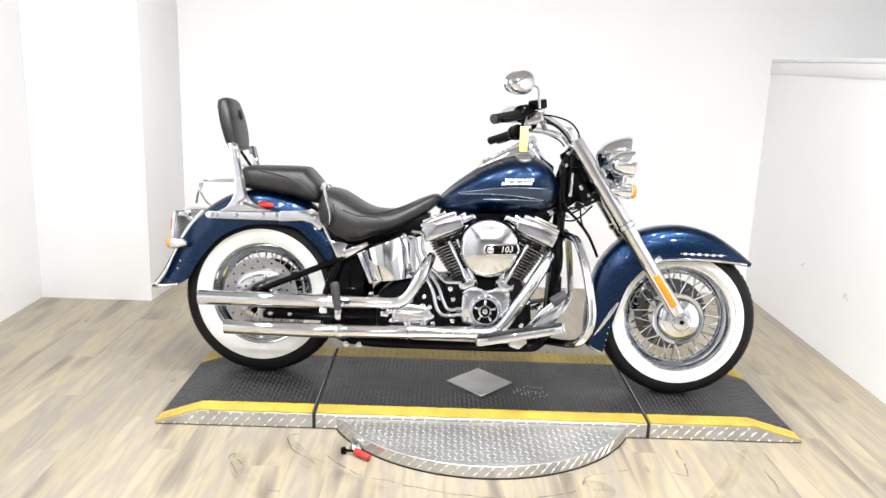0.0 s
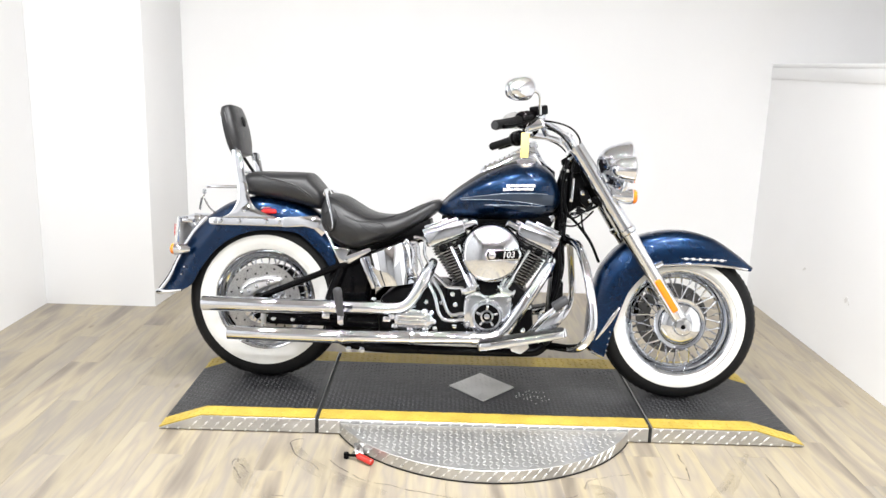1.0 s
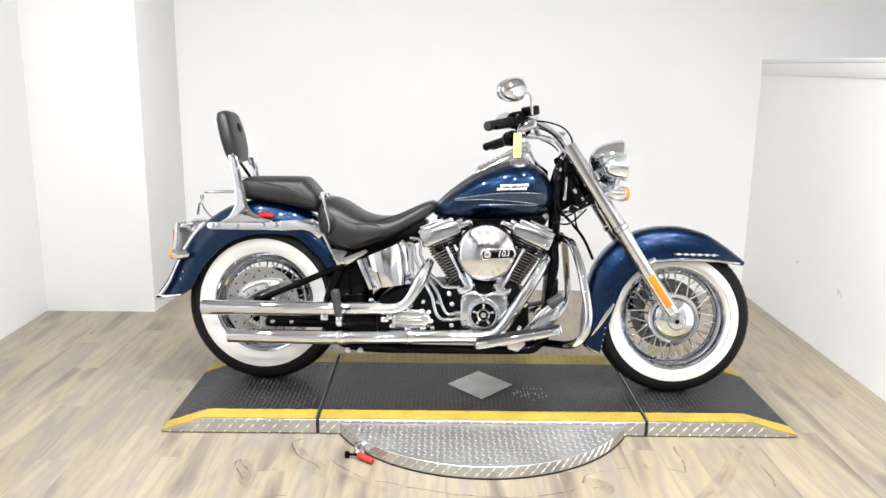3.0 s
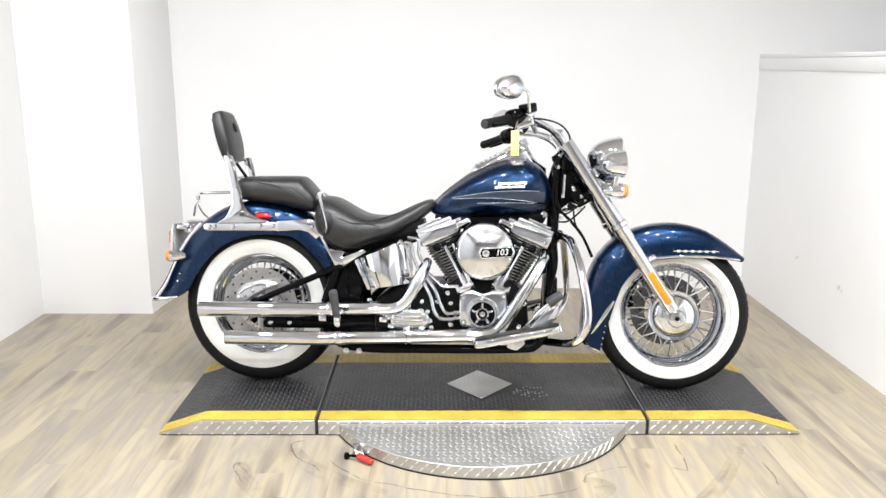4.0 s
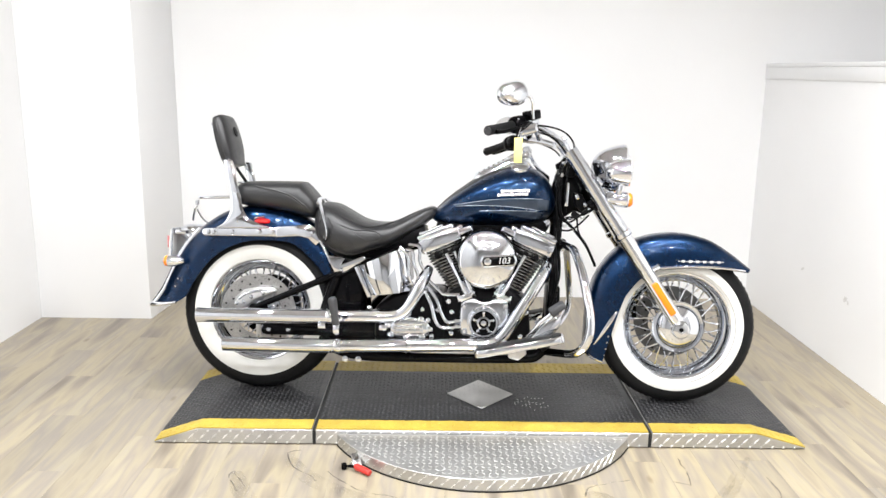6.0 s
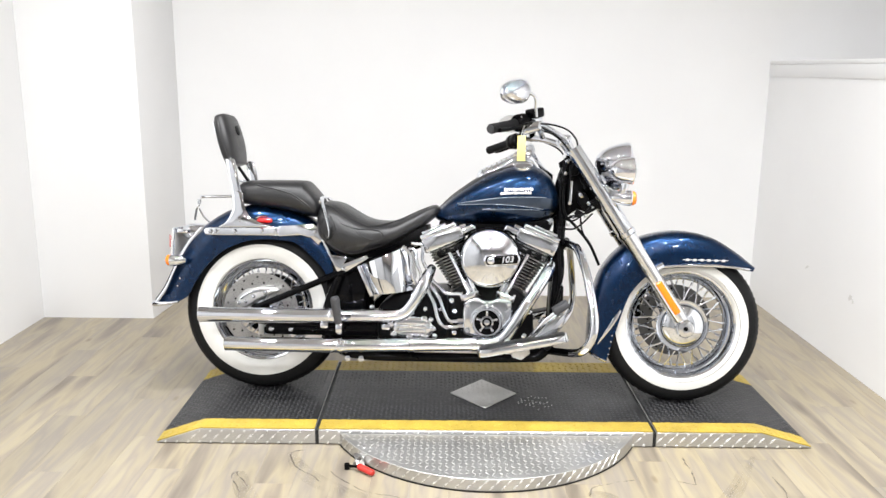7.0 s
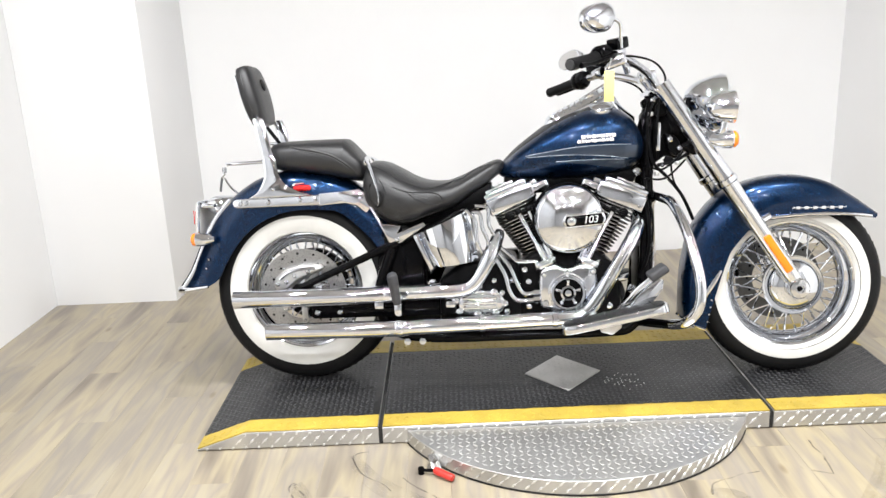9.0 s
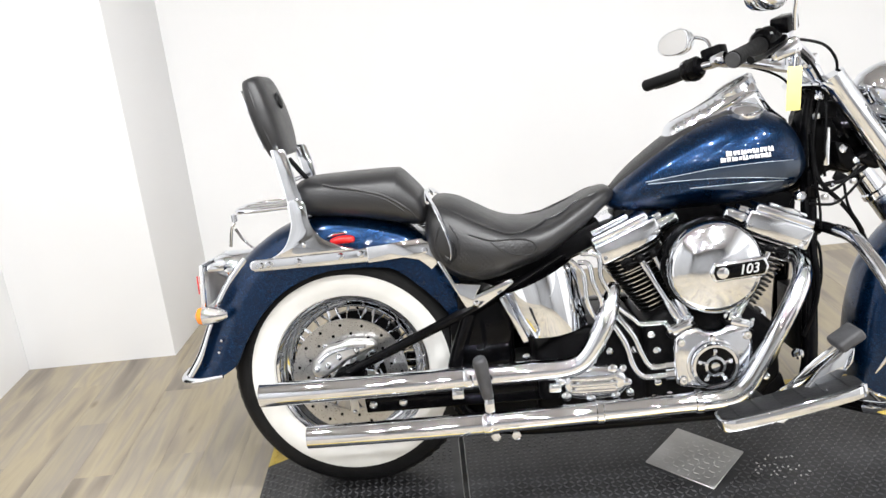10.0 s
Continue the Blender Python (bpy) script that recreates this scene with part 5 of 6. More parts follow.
for s in (-1, 1):
    sw = part("swingarm", tube([(0.02, s * 0.13, 0.335), (0.16, s * 0.13, 0.395), (0.33, s * 0.128, 0.470), (0.42, s * 0.11, 0.512)], [0.011, 0.0125, 0.0135, 0.014], 12, 4), BLACK, bike, "gloss black swingarm")
    part("lower_tube", tube([(-0.01, s * 0.125, 0.29), (0.2, s * 0.13, 0.275), (0.48, s * 0.12, 0.27)], [0.018, 0.022, 0.022], 12, 4), BLACK, sw)
    part("axle_plate", prism([(-0.04, 0.30), (0.0, 0.345), (0.05, 0.35), (0.07, 0.31), (0.03, 0.28), (-0.03, 0.28)], s * 0.11, s * 0.122, 0.004), BLACK, sw)
    part("axle_nut", lathe([(0.016, 0), (0.016, 0.012), (0.008, 0.02), (0, 0.02)], (0.014, s * 0.122, 0.313), seg=6, m=Matrix.Diagonal((1, s, 1, 1))), CHROME, sw)
    part("bolt", lathe([(0.010, 0), (0.010, 0.006), (0.006, 0.01), (0, 0.01)], (0.078, s * 0.146, 0.254), seg=12, m=Matrix.Diagonal((1, s, 1, 1))), CHROME, sw)
    part("bolt", lathe([(0.010, 0), (0.010, 0.006), (0.006, 0.01), (0, 0.01)], (0.152, s * 0.146, 0.255), seg=12, m=Matrix.Diagonal((1, s, 1, 1))), CHROME, sw)
    part("seat_bracket", prism([(0.262, 0.598), (0.275, 0.598), (0.302, 0.540), (0.365, 0.532), (0.350, 0.507), (0.436, 0.542), (0.445, 0.530), (0.345, 0.468), (0.330, 0.466)], s * 0.128, s * 0.138, 0.003), CHROME, bike, "chrome seat bracket")
    part("bracket_bolt", ball((0.350, s * 0.140, 0.487), 0.008), CHROME, bike)
cal = part("brake_caliper", prism([(-0.075, 0.335), (-0.068, 0.365), (-0.03, 0.398), (0.03, 0.412), (0.085, 0.408), (0.10, 0.392), (0.05, 0.372), (0.01, 0.355), (-0.02, 0.33), (-0.055, 0.318)], -0.118, -0.088, 0.010, 3), SATIN, bike, "cast brake caliper")
part("caliper_rib", tube([(-0.05, -0.118, 0.362), (-0.02, -0.119, 0.384), (0.03, -0.119, 0.396), (0.07, -0.118, 0.396)], 0.006, 8, 4), CHROME, cal)
for bx, bz in ((-0.058, 0.345), (-0.03, 0.352), (0.0, 0.372), (0.045, 0.386)):
    part("bolt", ball((bx, -0.119, bz), 0.0085), CHROME, cal)
part("hub_flange", lathe([(0.0, -0.112), (0.018, -0.111), (0.024, -0.104), (0.026, -0.09), (0.045, -0.086), (0.0, -0.08)], (REAR.x, 0, REAR.z), seg=28), CHROME, bike)
part("swingarm_plate", prism([(0.06, 0.232), (0.055, 0.280), (0.50, 0.290), (0.50, 0.236)], -0.146, -0.126, 0.003), BLACK, bike, "black swingarm side plate")
part("battery_box", box((0.355, 0, 0.405), (0.16, 0.20, 0.20), 0.02), BLACK, bike, "gloss black side cover")
part("inner_mudguard", prism([(0.30, 0.30), (0.30, 0.50), (0.36, 0.54), (0.44, 0.50), (0.42, 0.30)], -0.11, 0.11, 0.01), BLACK, bike)
part("underbody", prism([(0.27, 0.20), (0.27, 0.27), (0.45, 0.30), (0.60, 0.30), (0.60, 0.20), (0.50, 0.17), (0.32, 0.17)], -0.10, 0.10, 0.01), SOOT, bike)
for bx, bz in ((0.416, 0.281), (0.392, 0.246), (0.30, 0.262), (0.455, 0.262)):
    part("frame_bolt", lathe([(0.011, 0), (0.011, 0.008), (0.006, 0.013), (0, 0.013)], (bx, -0.13, bz), seg=12, m=Matrix.Diagonal((1, -1, 1, 1))), CHROME, bike)
part("hose_canister", lathe([(0.0, -0.03), (0.024, -0.03), (0.026, -0.025), (0.026, 0.025), (0.024, 0.03), (0.0, 0.03)], (0.51, -0.15, 0.275), "Z", 16), SOOT, bike)
for bx in (0.372, 0.422):
    part("frame_nut", lathe([(0.012, 0), (0.012, 0.01), (0, 0.012)], (bx, -0.14, 0.150), seg=6, m=Matrix.Diagonal((1, -1, 1, 1))), CHROME, bike)

# chrome oil tank cover, bowed outward
bm = bmesh.new()
grid = []
tlc, trc, brc, blc = V(0.418, 0, 0.505), V(0.585, 0, 0.578), V(0.612, 0, 0.415), V(0.462, 0, 0.395)
for i in range(17):
    u = i / 16
    row = []
    for j in range(9):
        w = j / 8
        p = (tlc + (trc - tlc) * u) * (1 - w) + (blc + (brc - blc) * u) * w
        row.append(bm.verts.new(V(p.x, -0.135 - 0.045 * math.sin(math.pi * min(1, u * 1.05)) ** 0.7 - 0.006 * math.sin(math.pi * w), p.z)))
    grid.append(row)
for a, b in zip(grid, grid[1:]):
    for j in range(8):
        bm.faces.new((a[j], a[j + 1], b[j + 1], b[j]))
bmesh.ops.recalc_face_normals(bm, faces=bm.faces)
bmesh.ops.solidify(bm, geom=bm.faces[:], thickness=0.006)
oil = part("oil_tank_cover", bm, CHROME, bike, "bowed polished chrome oil tank cover")
part("oil_tank", prism([(0.43, 0.50), (0.59, 0.565), (0.605, 0.425), (0.47, 0.405)], -0.13, 0.13, 0.015), BLACK, oil)
part("rear_flange", prism([(0.405, 0.50), (0.42, 0.507), (0.468, 0.392), (0.455, 0.388)], -0.165, -0.13, 0.003), CHROME, oil)
for k, pts in enumerate(([(0.595, -0.15, 0.57), (0.62, -0.155, 0.565), (0.628, -0.16, 0.52), (0.645, -0.16, 0.47), (0.63, -0.15, 0.43)],
                         [(0.605, -0.14, 0.59), (0.645, -0.14, 0.58), (0.648, -0.145, 0.53), (0.668, -0.145, 0.49)],
                         [(0.575, -0.16, 0.58), (0.605, -0.162, 0.545), (0.61, -0.165, 0.48), (0.625, -0.16, 0.44)],
                         [(0.66, -0.15, 0.43), (0.695, -0.16, 0.37), (0.71, -0.165, 0.315), (0.735, -0.165, 0.285), (0.79, -0.165, 0.285)],
                         [(0.675, -0.14, 0.44), (0.715, -0.15, 0.385), (0.735, -0.155, 0.335), (0.755, -0.155, 0.305), (0.79, -0.16, 0.307)],
                         [(0.68, -0.13, 0.455), (0.72, -0.13, 0.42), (0.74, -0.13, 0.405), (0.80, -0.13, 0.405)])):
    part("oil_line", tube(pts, 0.0075 if k > 2 else 0.006, 10, 5), CHROME, bike, "chrome oil line")
for z in (0.285, 0.307):
    part("line_fitting", rod((0.785, -0.165, z), (0.812, -0.165, z), 0.0115, 6), CHROME, bike)

# engine block
eng = part("engine", prism([(0.74, 0.19), (0.74, 0.40), (0.80, 0.44), (0.98, 0.44), (1.06, 0.38), (1.07, 0.25), (1.0, 0.185)], -0.135, 0.135, 0.02, 3), SOOT, bike, "black V-twin engine")
part("gearbox", prism([(0.48, 0.19), (0.48, 0.35), (0.56, 0.41), (0.74, 0.41), (0.76, 0.19)], -0.13, 0.13, 0.02, 3), SOOT, eng, "black gearbox")


# black solids added to block light seen through gaps around the engine
part("primary_cover", prism([(0.44, 0.22), (0.42, 0.33), (0.50, 0.40), (0.95, 0.42), (1.04, 0.36), (1.04, 0.24), (0.98, 0.19), (0.52, 0.18)], 0.12, 0.20, 0.02, 3), BLACK, eng, "gloss black primary cover")
part("manifold_filler", prism([(0.80, 0.44), (0.82, 0.60), (0.87, 0.64), (0.93, 0.64), (0.98, 0.60), (0.99, 0.44)], -0.02, 0.09, 0.012, 2), SOOT, eng)
part("tank_underside", prism([(0.70, 0.62), (0.70, 0.675), (1.10, 0.69), (1.14, 0.68), (1.12, 0.64)], -0.05, 0.05, 0.01, 2), SOOT, bike)
part("seat_base", prism([(0.28, 0.50), (0.27, 0.60), (0.52, 0.60), (0.66, 0.66), (0.66, 0.60), (0.52, 0.54)], -0.08, 0.08, 0.01, 2), SOOT, bike)
part("sump_filler", prism([(0.60, 0.165), (0.60, 0.25), (1.08, 0.25), (1.10, 0.18), (1.02, 0.165)], -0.105, 0.105, 0.01, 2), SOOT, eng)


def fin_mesh(w, d, h):
    """A cooling fin: black plate with a bare machined edge."""
    bm = bmesh.new()
    pts = []
    for k in range(28):
        a = 2 * math.pi * k / 28
        c, s = math.cos(a), math.sin(a)
        pts.append((w / 2 * math.copysign(abs(c) ** 0.6, c), d / 2 * math.copysign(abs(s) ** 0.6, s)))
    rings = []
    for k, z in ((0.97, -h / 2), (1.0, -h / 3), (1.0, h / 3), (0.97, h / 2)):
        rings.append([bm.verts.new((x * k, y * k, z)) for x, y in pts])
    for q, (a, b) in enumerate(zip(rings, rings[1:])):
        for i in range(28):
            bm.faces.new((a[i], a[(i + 1) % 28], b[(i + 1) % 28], b[i])).material_index = 1
    bm.faces.new(rings[0][::-1])
    bm.faces.new(rings[-1])
    return finish(bm, "fin", [SOOT, FINEDGE])


FIN, HEADFIN = fin_mesh(0.142, 0.20, 0.0040), fin_mesh(0.152, 0.25, 0.0042)
LEAN = radians(23)
for foot, fwd, name in ((V(0.830, 0, 0.360), -1, "rear_cylinder"), (V(0.962, 0, 0.360), 1, "front_cylinder")):
    ax = V(fwd * math.sin(LEAN), 0, math.cos(LEAN))
    rot = Matrix.Rotation(fwd * LEAN, 4, "Y")

    def at(u, y, h):
        """A pose on the cylinder: u away from the engine's middle, y across, h up its axis."""
        return Matrix.Translation(foot) @ rot @ Matrix.Translation((fwd * u, y, h))

    cy = part(name, lathe([(0.040, 0.0), (0.050, 0.2), (0.064, 0.2), (0.064, 0.25)], tuple(foot), "Z", 24, rot), SOOT, eng, "black finned cylinder")
    for k in range(13):
        f = k / 12
        placed(FIN, "fin", cy, at(0.004 * f, 0, 0.045 + 0.0121 * k) @ Matrix.Diagonal((0.60 + 0.40 * f, 0.86 + 0.14 * f, 1, 1)))
    for k in range(4):
        placed(HEADFIN, "fin", cy, at(0.003, 0, 0.204 + 0.0112 * k))
    rb = part("rocker_box", moved(box((0, 0, 0), (0.160, 0.250, 0.052), 0.006, None, 3), at(0.004, 0, 0.2690)), HAZE, eng, "polished chrome rocker box")
    part("cover", grow(moved(box((0, 0, 0), (0.146, 0.236, 0.022), 0.007, None, 3), at(0.010, 0, 0.3040)), moved(box((0, 0, 0), (0.098, 0.170, 0.014), 0.005, None, 2), at(0.024, 0, 0.318))), HAZE, rb, "upper rocker cover")
    part("breather_block", grow(moved(box((0, 0, 0), (0.070, 0.10, 0.032), 0.010, None, 3), at(-0.092, -0.062, 0.268)), moved(box((0, 0, 0), (0.040, 0.08, 0.018), 0.006, None, 2), at(-0.075, -0.06, 0.288))), CHROME, rb, "chrome breather block")
    part("side_shield", moved(box((0, 0, 0), (0.070, 0.03, 0.030), 0.008, None, 2), at(0.092, -0.045, 0.296)), CHROME, rb)
    for u, h in ((-0.064, 0.262), (0.070, 0.262)):
        part("bolt", moved(lathe([(0.0050, 0.0), (0.0050, 0.003), (0.003, 0.005), (0, 0.005)], (0, 0, 0), seg=8, m=Matrix.Diagonal((1, -1, 1, 1))), at(u, -0.1245, h - 0.003 if h < 0.28 else h - 0.006)), CHROME, rb)
    part("head_plug", moved(lathe([(0.016, 0), (0.016, 0.010), (0.009, 0.012), (0.009, 0.020), (0, 0.020)], (0, 0, 0), seg=16, m=Matrix.Diagonal((1, -1, 1, 1))), at(0.03, -0.115, 0.222)), SOOT, cy)
    mid = 0.893
    for u, top in ((0.0, 0.0), (0.021, 0.032)):
        a = V(mid + fwd * (0.066 - u), -0.150, 0.413 + 0.2 * u)
        b = V(mid + fwd * (0.150 - top), -0.135, 0.566 + 0.3 * top)
        pr = part("pushrod_tube", tube([a, a + (b - a) * 0.30, a + (b - a) * 0.33, b], [0.0115, 0.0115, 0.0085, 0.0085], 14, 1), CHROME, eng, "chrome pushrod tube")
        part("collar", ball(a, 0.0135), CHROME, pr)
        part("seal_cup", ball(b, 0.0115), SOOT, pr)
    lb = Matrix.Translation((mid + fwd * 0.0665, -0.146, 0.397)) @ rot
    lift = part("lifter_block", grow(moved(box((0, 0, 0.010), (0.064, 0.056, 0.016), 0.005, None, 2), lb), moved(box((0, -0.018, 0.004), (0.050, 0.03, 0.02), 0.006, None, 2), lb)), CHROME, eng, "chrome lifter block")
    part("gasket", moved(box((0, 0, -0.0045), (0.070, 0.062, 0.007), 0.001, None, 1), lb), SOOT, lift, "black gasket")
    for u in (-0.026, 0.026):
        part("bolt", moved(ball((u, -0.020, 0.020), 0.0062), lb), CHROME, lift)
    part("spark_plug_lead", tube([at(0.03, -0.135, 0.222).translation, at(-0.03, -0.135, 0.218).translation, at(-0.085, -0.10, 0.226).translation], 0.0035, 8, 5), SOOT, eng)

# cam cover with its round timer cover
cam_cover = part("cam_cover", prism([(0.806, 0.262), (0.803, 0.330), (0.805, 0.378), (0.826, 0.393), (0.858, 0.404), (0.876, 0.392), (0.892, 0.387), (0.912, 0.392), (0.930, 0.404), (0.978, 0.394), (0.988, 0.356), (0.986, 0.296), (0.960, 0.268), (0.915, 0.253), (0.860, 0.250)], -0.184, -0.125, 0.012, 3), HAZE, eng, "polished chrome cam cover")
tc = (0.893, -0.192, 0.311)
part("raised_ring", lathe([(0.063, 0.012), (0.061, 0.004), (0.058, 0.003), (0.056, 0.012)], tc, seg=48), HAZE, cam_cover)
for x, z, r in ((0.820, 0.368, 0.008), (0.822, 0.276, 0.009), (0.972, 0.376, 0.009), (0.966, 0.286, 0.008), (0.892, 0.372, 0.008)):
    part("boss", lathe([(r * 1.25, 0.004), (r * 1.2, -0.003), (r, -0.006), (0, -0.006)], (x, -0.184, z), seg=16), HAZE, cam_cover)
    part("bolt", lathe([(0.0045, 0), (0.0045, -0.004), (0, -0.005)], (x, -0.190, z), seg=6), SATIN, cam_cover)
tim = part("timer_cover", lathe([(0.055, 0.012), (0.055, -0.006), (0.052, -0.012), (0.046, -0.012), (0.044, -0.006)], tc, seg=40), CHROME, eng, "round chrome and black timer cover")
part("face", lathe([(0.046, -0.007), (0.0, -0.007)], tc, seg=40), BLACK, tim, "black face")
part("centre_ring", lathe([(0.024, -0.006), (0.024, -0.011), (0.018, -0.012), (0.017, -0.007)], tc, seg=28), CHROME, tim)
part("centre_boss", lathe([(0.010, -0.006), (0.010, -0.012), (0.0, -0.013)], tc, seg=20), CHROME, tim)
for k in range(5):
    a = 2 * math.pi * k / 5 + math.pi / 2
    part("bolt", ball((tc[0] + 0.036 * math.cos(a), tc[1] - 0.010, tc[2] + 0.036 * math.sin(a)), 0.0058), CHROME, tim)
    part("spoke_bar", box((tc[0] + 0.033 * math.cos(a), tc[1] - 0.008, tc[2] + 0.033 * math.sin(a)), (0.008, 0.004, 0.019), 0.0015, Matrix.Rotation(math.pi / 2 - a, 4, "Y")), CHROME, tim)
gc = part("gearbox_cover", prism([(0.54, 0.285), (0.56, 0.312), (0.61, 0.322), (0.665, 0.315), (0.695, 0.29), (0.69, 0.258), (0.655, 0.24), (0.575, 0.24), (0.545, 0.258)], -0.178, -0.125, 0.014, 3, 3), CHROME, eng, "chrome gearbox end cover")
for x, z in ((0.535, 0.288), (0.548, 0.252), (0.606, 0.242), (0.664, 0.246), (0.692, 0.276), (0.660, 0.312), (0.600, 0.318), (0.556, 0.308)):
    part("rim_bolt", lathe([(0.012, 0.02), (0.012, -0.004), (0.006, -0.008), (0, -0.008)], (x, -0.172, z), seg=14), CHROME, gc)
for z in (0.266, 0.281, 0.296):
    part("rib", tube([(0.562, -0.179, z), (0.57, -0.186, z), (0.655, -0.186, z), (0.665, -0.179, z)], 0.0045, 8, 3), CHROME, gc)
part("raised_bar", prism([(0.565, 0.27), (0.575, 0.293), (0.655, 0.293), (0.67, 0.27), (0.655, 0.255), (0.575, 0.255)], -0.188, -0.175, 0.006, 2), CHROME, gc)
for x, z in ((0.615, 0.335), (0.55, 0.25), (0.70, 0.25), (0.685, 0.31)):
    part("bolt", ball((x, -0.165, z), 0.011), CHROME, gc)

# air cleaner
ac = V(0.898, 0, 0.545)
air = part("air_cleaner", lathe([(0.085, -0.14), (0.098, -0.150), (0.1065, -0.165), (0.1065, -0.205), (0.1035, -0.214), (0.096, -0.221), (0.088, -0.223), (0.075, -0.229), (0.045, -0.2365), (0.0, -0.239)], tuple(ac), seg=64), HAZE, eng, "round polished chrome air cleaner")
part("backing_plate", lathe([(0.0, -0.115), (0.105, -0.12), (0.113, -0.14), (0.112, -0.158), (0, -0.158)], tuple(ac), seg=40), BLACK, air)
part("emblem_plate", moved(prism([(-0.03, -0.022), (-0.042, 0.0), (-0.03, 0.022), (0.085, 0.022), (0.094, 0.0), (0.085, -0.022)], -0.006, 0.010, 0.006, 3), Matrix.Translation((ac.x + 0.018, -0.2375, ac.z - 0.002)) @ Matrix.Rotation(radians(4), 4, "Z") @ Matrix.Rotation(radians(-4), 4, "Y")), CHROME, air, "raised chrome emblem bar")
part("emblem_inset", moved(prism([(-0.028, -0.016), (-0.034, 0.0), (-0.028, 0.016), (0.08, 0.016), (0.086, 0.0), (0.08, -0.016)], -0.003, 0.003, 0.002, 2), Matrix.Translation((ac.x + 0.018, -0.2430, ac.z - 0.002)) @ Matrix.Rotation(radians(4), 4, "Z") @ Matrix.Rotation(radians(-4), 4, "Y")), BLACK, air, "black emblem inset")
part("centre_screw", lathe([(0.013, -0.243), (0.013, -0.249), (0.008, -0.251), (0.0, -0.251)], (ac.x + 0.004, 0, ac.z - 0.003), seg=20), CHROME, air)
lettering("numeral_badge", "103", 0.031, 0.0012, EMBLEM, air, Matrix.Translation((ac.x + 0.062, -0.2440, ac.z + 0.001)) @ Matrix.Rotation(radians(4), 4, "Z") @ Matrix.Rotation(radians(-4), 4, "Y") @ Matrix.Rotation(radians(90), 4, "X"), 0.25)
part("intake_horn", tube([(0.90, -0.1, 0.56), (0.90, -0.06, 0.55), (0.89, 0.0, 0.54)], 0.035, 16, 3), SATIN, eng)

# exhaust
up = part("exhaust_upper", tube([(0.682, -0.115, 0.500), (0.672, -0.140, 0.478), (0.655, -0.165, 0.440), (0.632, -0.173, 0.394), (0.600, -0.173, 0.346), (0.570, -0.17, 0.326), (0.53, -0.17, 0.3195), (0.46, -0.17, 0.318), (0.34, -0.17, 0.3145)], [0.016, 0.021, 0.0235, 0.0240, 0.0245, 0.0255, 0.0260, 0.0265, 0.0265], 20, 6), CHROME, bike, "chrome upper exhaust pipe")
part("silencer", grow(tube([(0.36, -0.17, 0.3152), (0.33, -0.17, 0.3142), (0.20, -0.17, 0.3105), (-0.158, -0.17, 0.3050), (-0.182, -0.17, 0.3046)], [0.0272, 0.0285, 0.0287, 0.0287, 0.0280], 24, 3), lathe([(0.029, -0.012), (0.031, -0.008), (0.031, 0.008), (0.029, 0.012)], (0.318, -0.17, 0.3138), "X", 24)), CHROME, up, "chrome straight silencer")
part("tailpipe_bore", lathe([(0.0, 0.002), (0.024, 0.002), (0.024, -0.001)], (-0.184, -0.17, 0.3046), "X", 20), SOOT, up)
dn = part("exhaust_lower", tube([(1.128, -0.075, 0.535), (1.122, -0.125, 0.515), (1.098, -0.170, 0.478), (1.045, -0.192, 0.392), (0.990, -0.202, 0.302), (0.962, -0.206, 0.262), (0.935, -0.206, 0.240), (0.895, -0.205, 0.231), (0.80, -0.205, 0.2275), (0.60, -0.205, 0.219), (0.34, -0.205, 0.2093)], [0.022, 0.022, 0.022, 0.0222, 0.0225, 0.023, 0.0235, 0.0238, 0.024, 0.0245, 0.025], 20, 6), CHROME, bike, "chrome lower exhaust pipe")
part("silencer", grow(tube([(0.38, -0.205, 0.2108), (0.35, -0.205, 0.2098), (0.2, -0.205, 0.2065), (-0.053, -0.205, 0.2040), (-0.077, -0.205, 0.2038)], [0.0258, 0.0270, 0.0272, 0.0270, 0.0262], 24, 3), lathe([(0.0275, -0.012), (0.0295, -0.008), (0.0295, 0.008), (0.0275, 0.012)], (0.355, -0.205, 0.2098), "X", 24)), CHROME, dn, "chrome straight silencer")
part("tailpipe_bore", lathe([(0.0, 0.002), (0.022, 0.002), (0.022, -0.001)], (-0.079, -0.205, 0.2038), "X", 20), SOOT, dn)
for x in (0.62, 0.85):
    part("clamp", lathe([(0.0255, -0.009), (0.0275, -0.007), (0.0275, 0.007), (0.0255, 0.009)], (x, -0.205, 0.2198 + 0.043 * (x - 0.62)), "X", 24), CHROME, dn)
for x in (0.29, 0.52):
    part("bracket", box((x, -0.17, 0.281), (0.03, 0.06, 0.02), 0.005), CHROME, up)

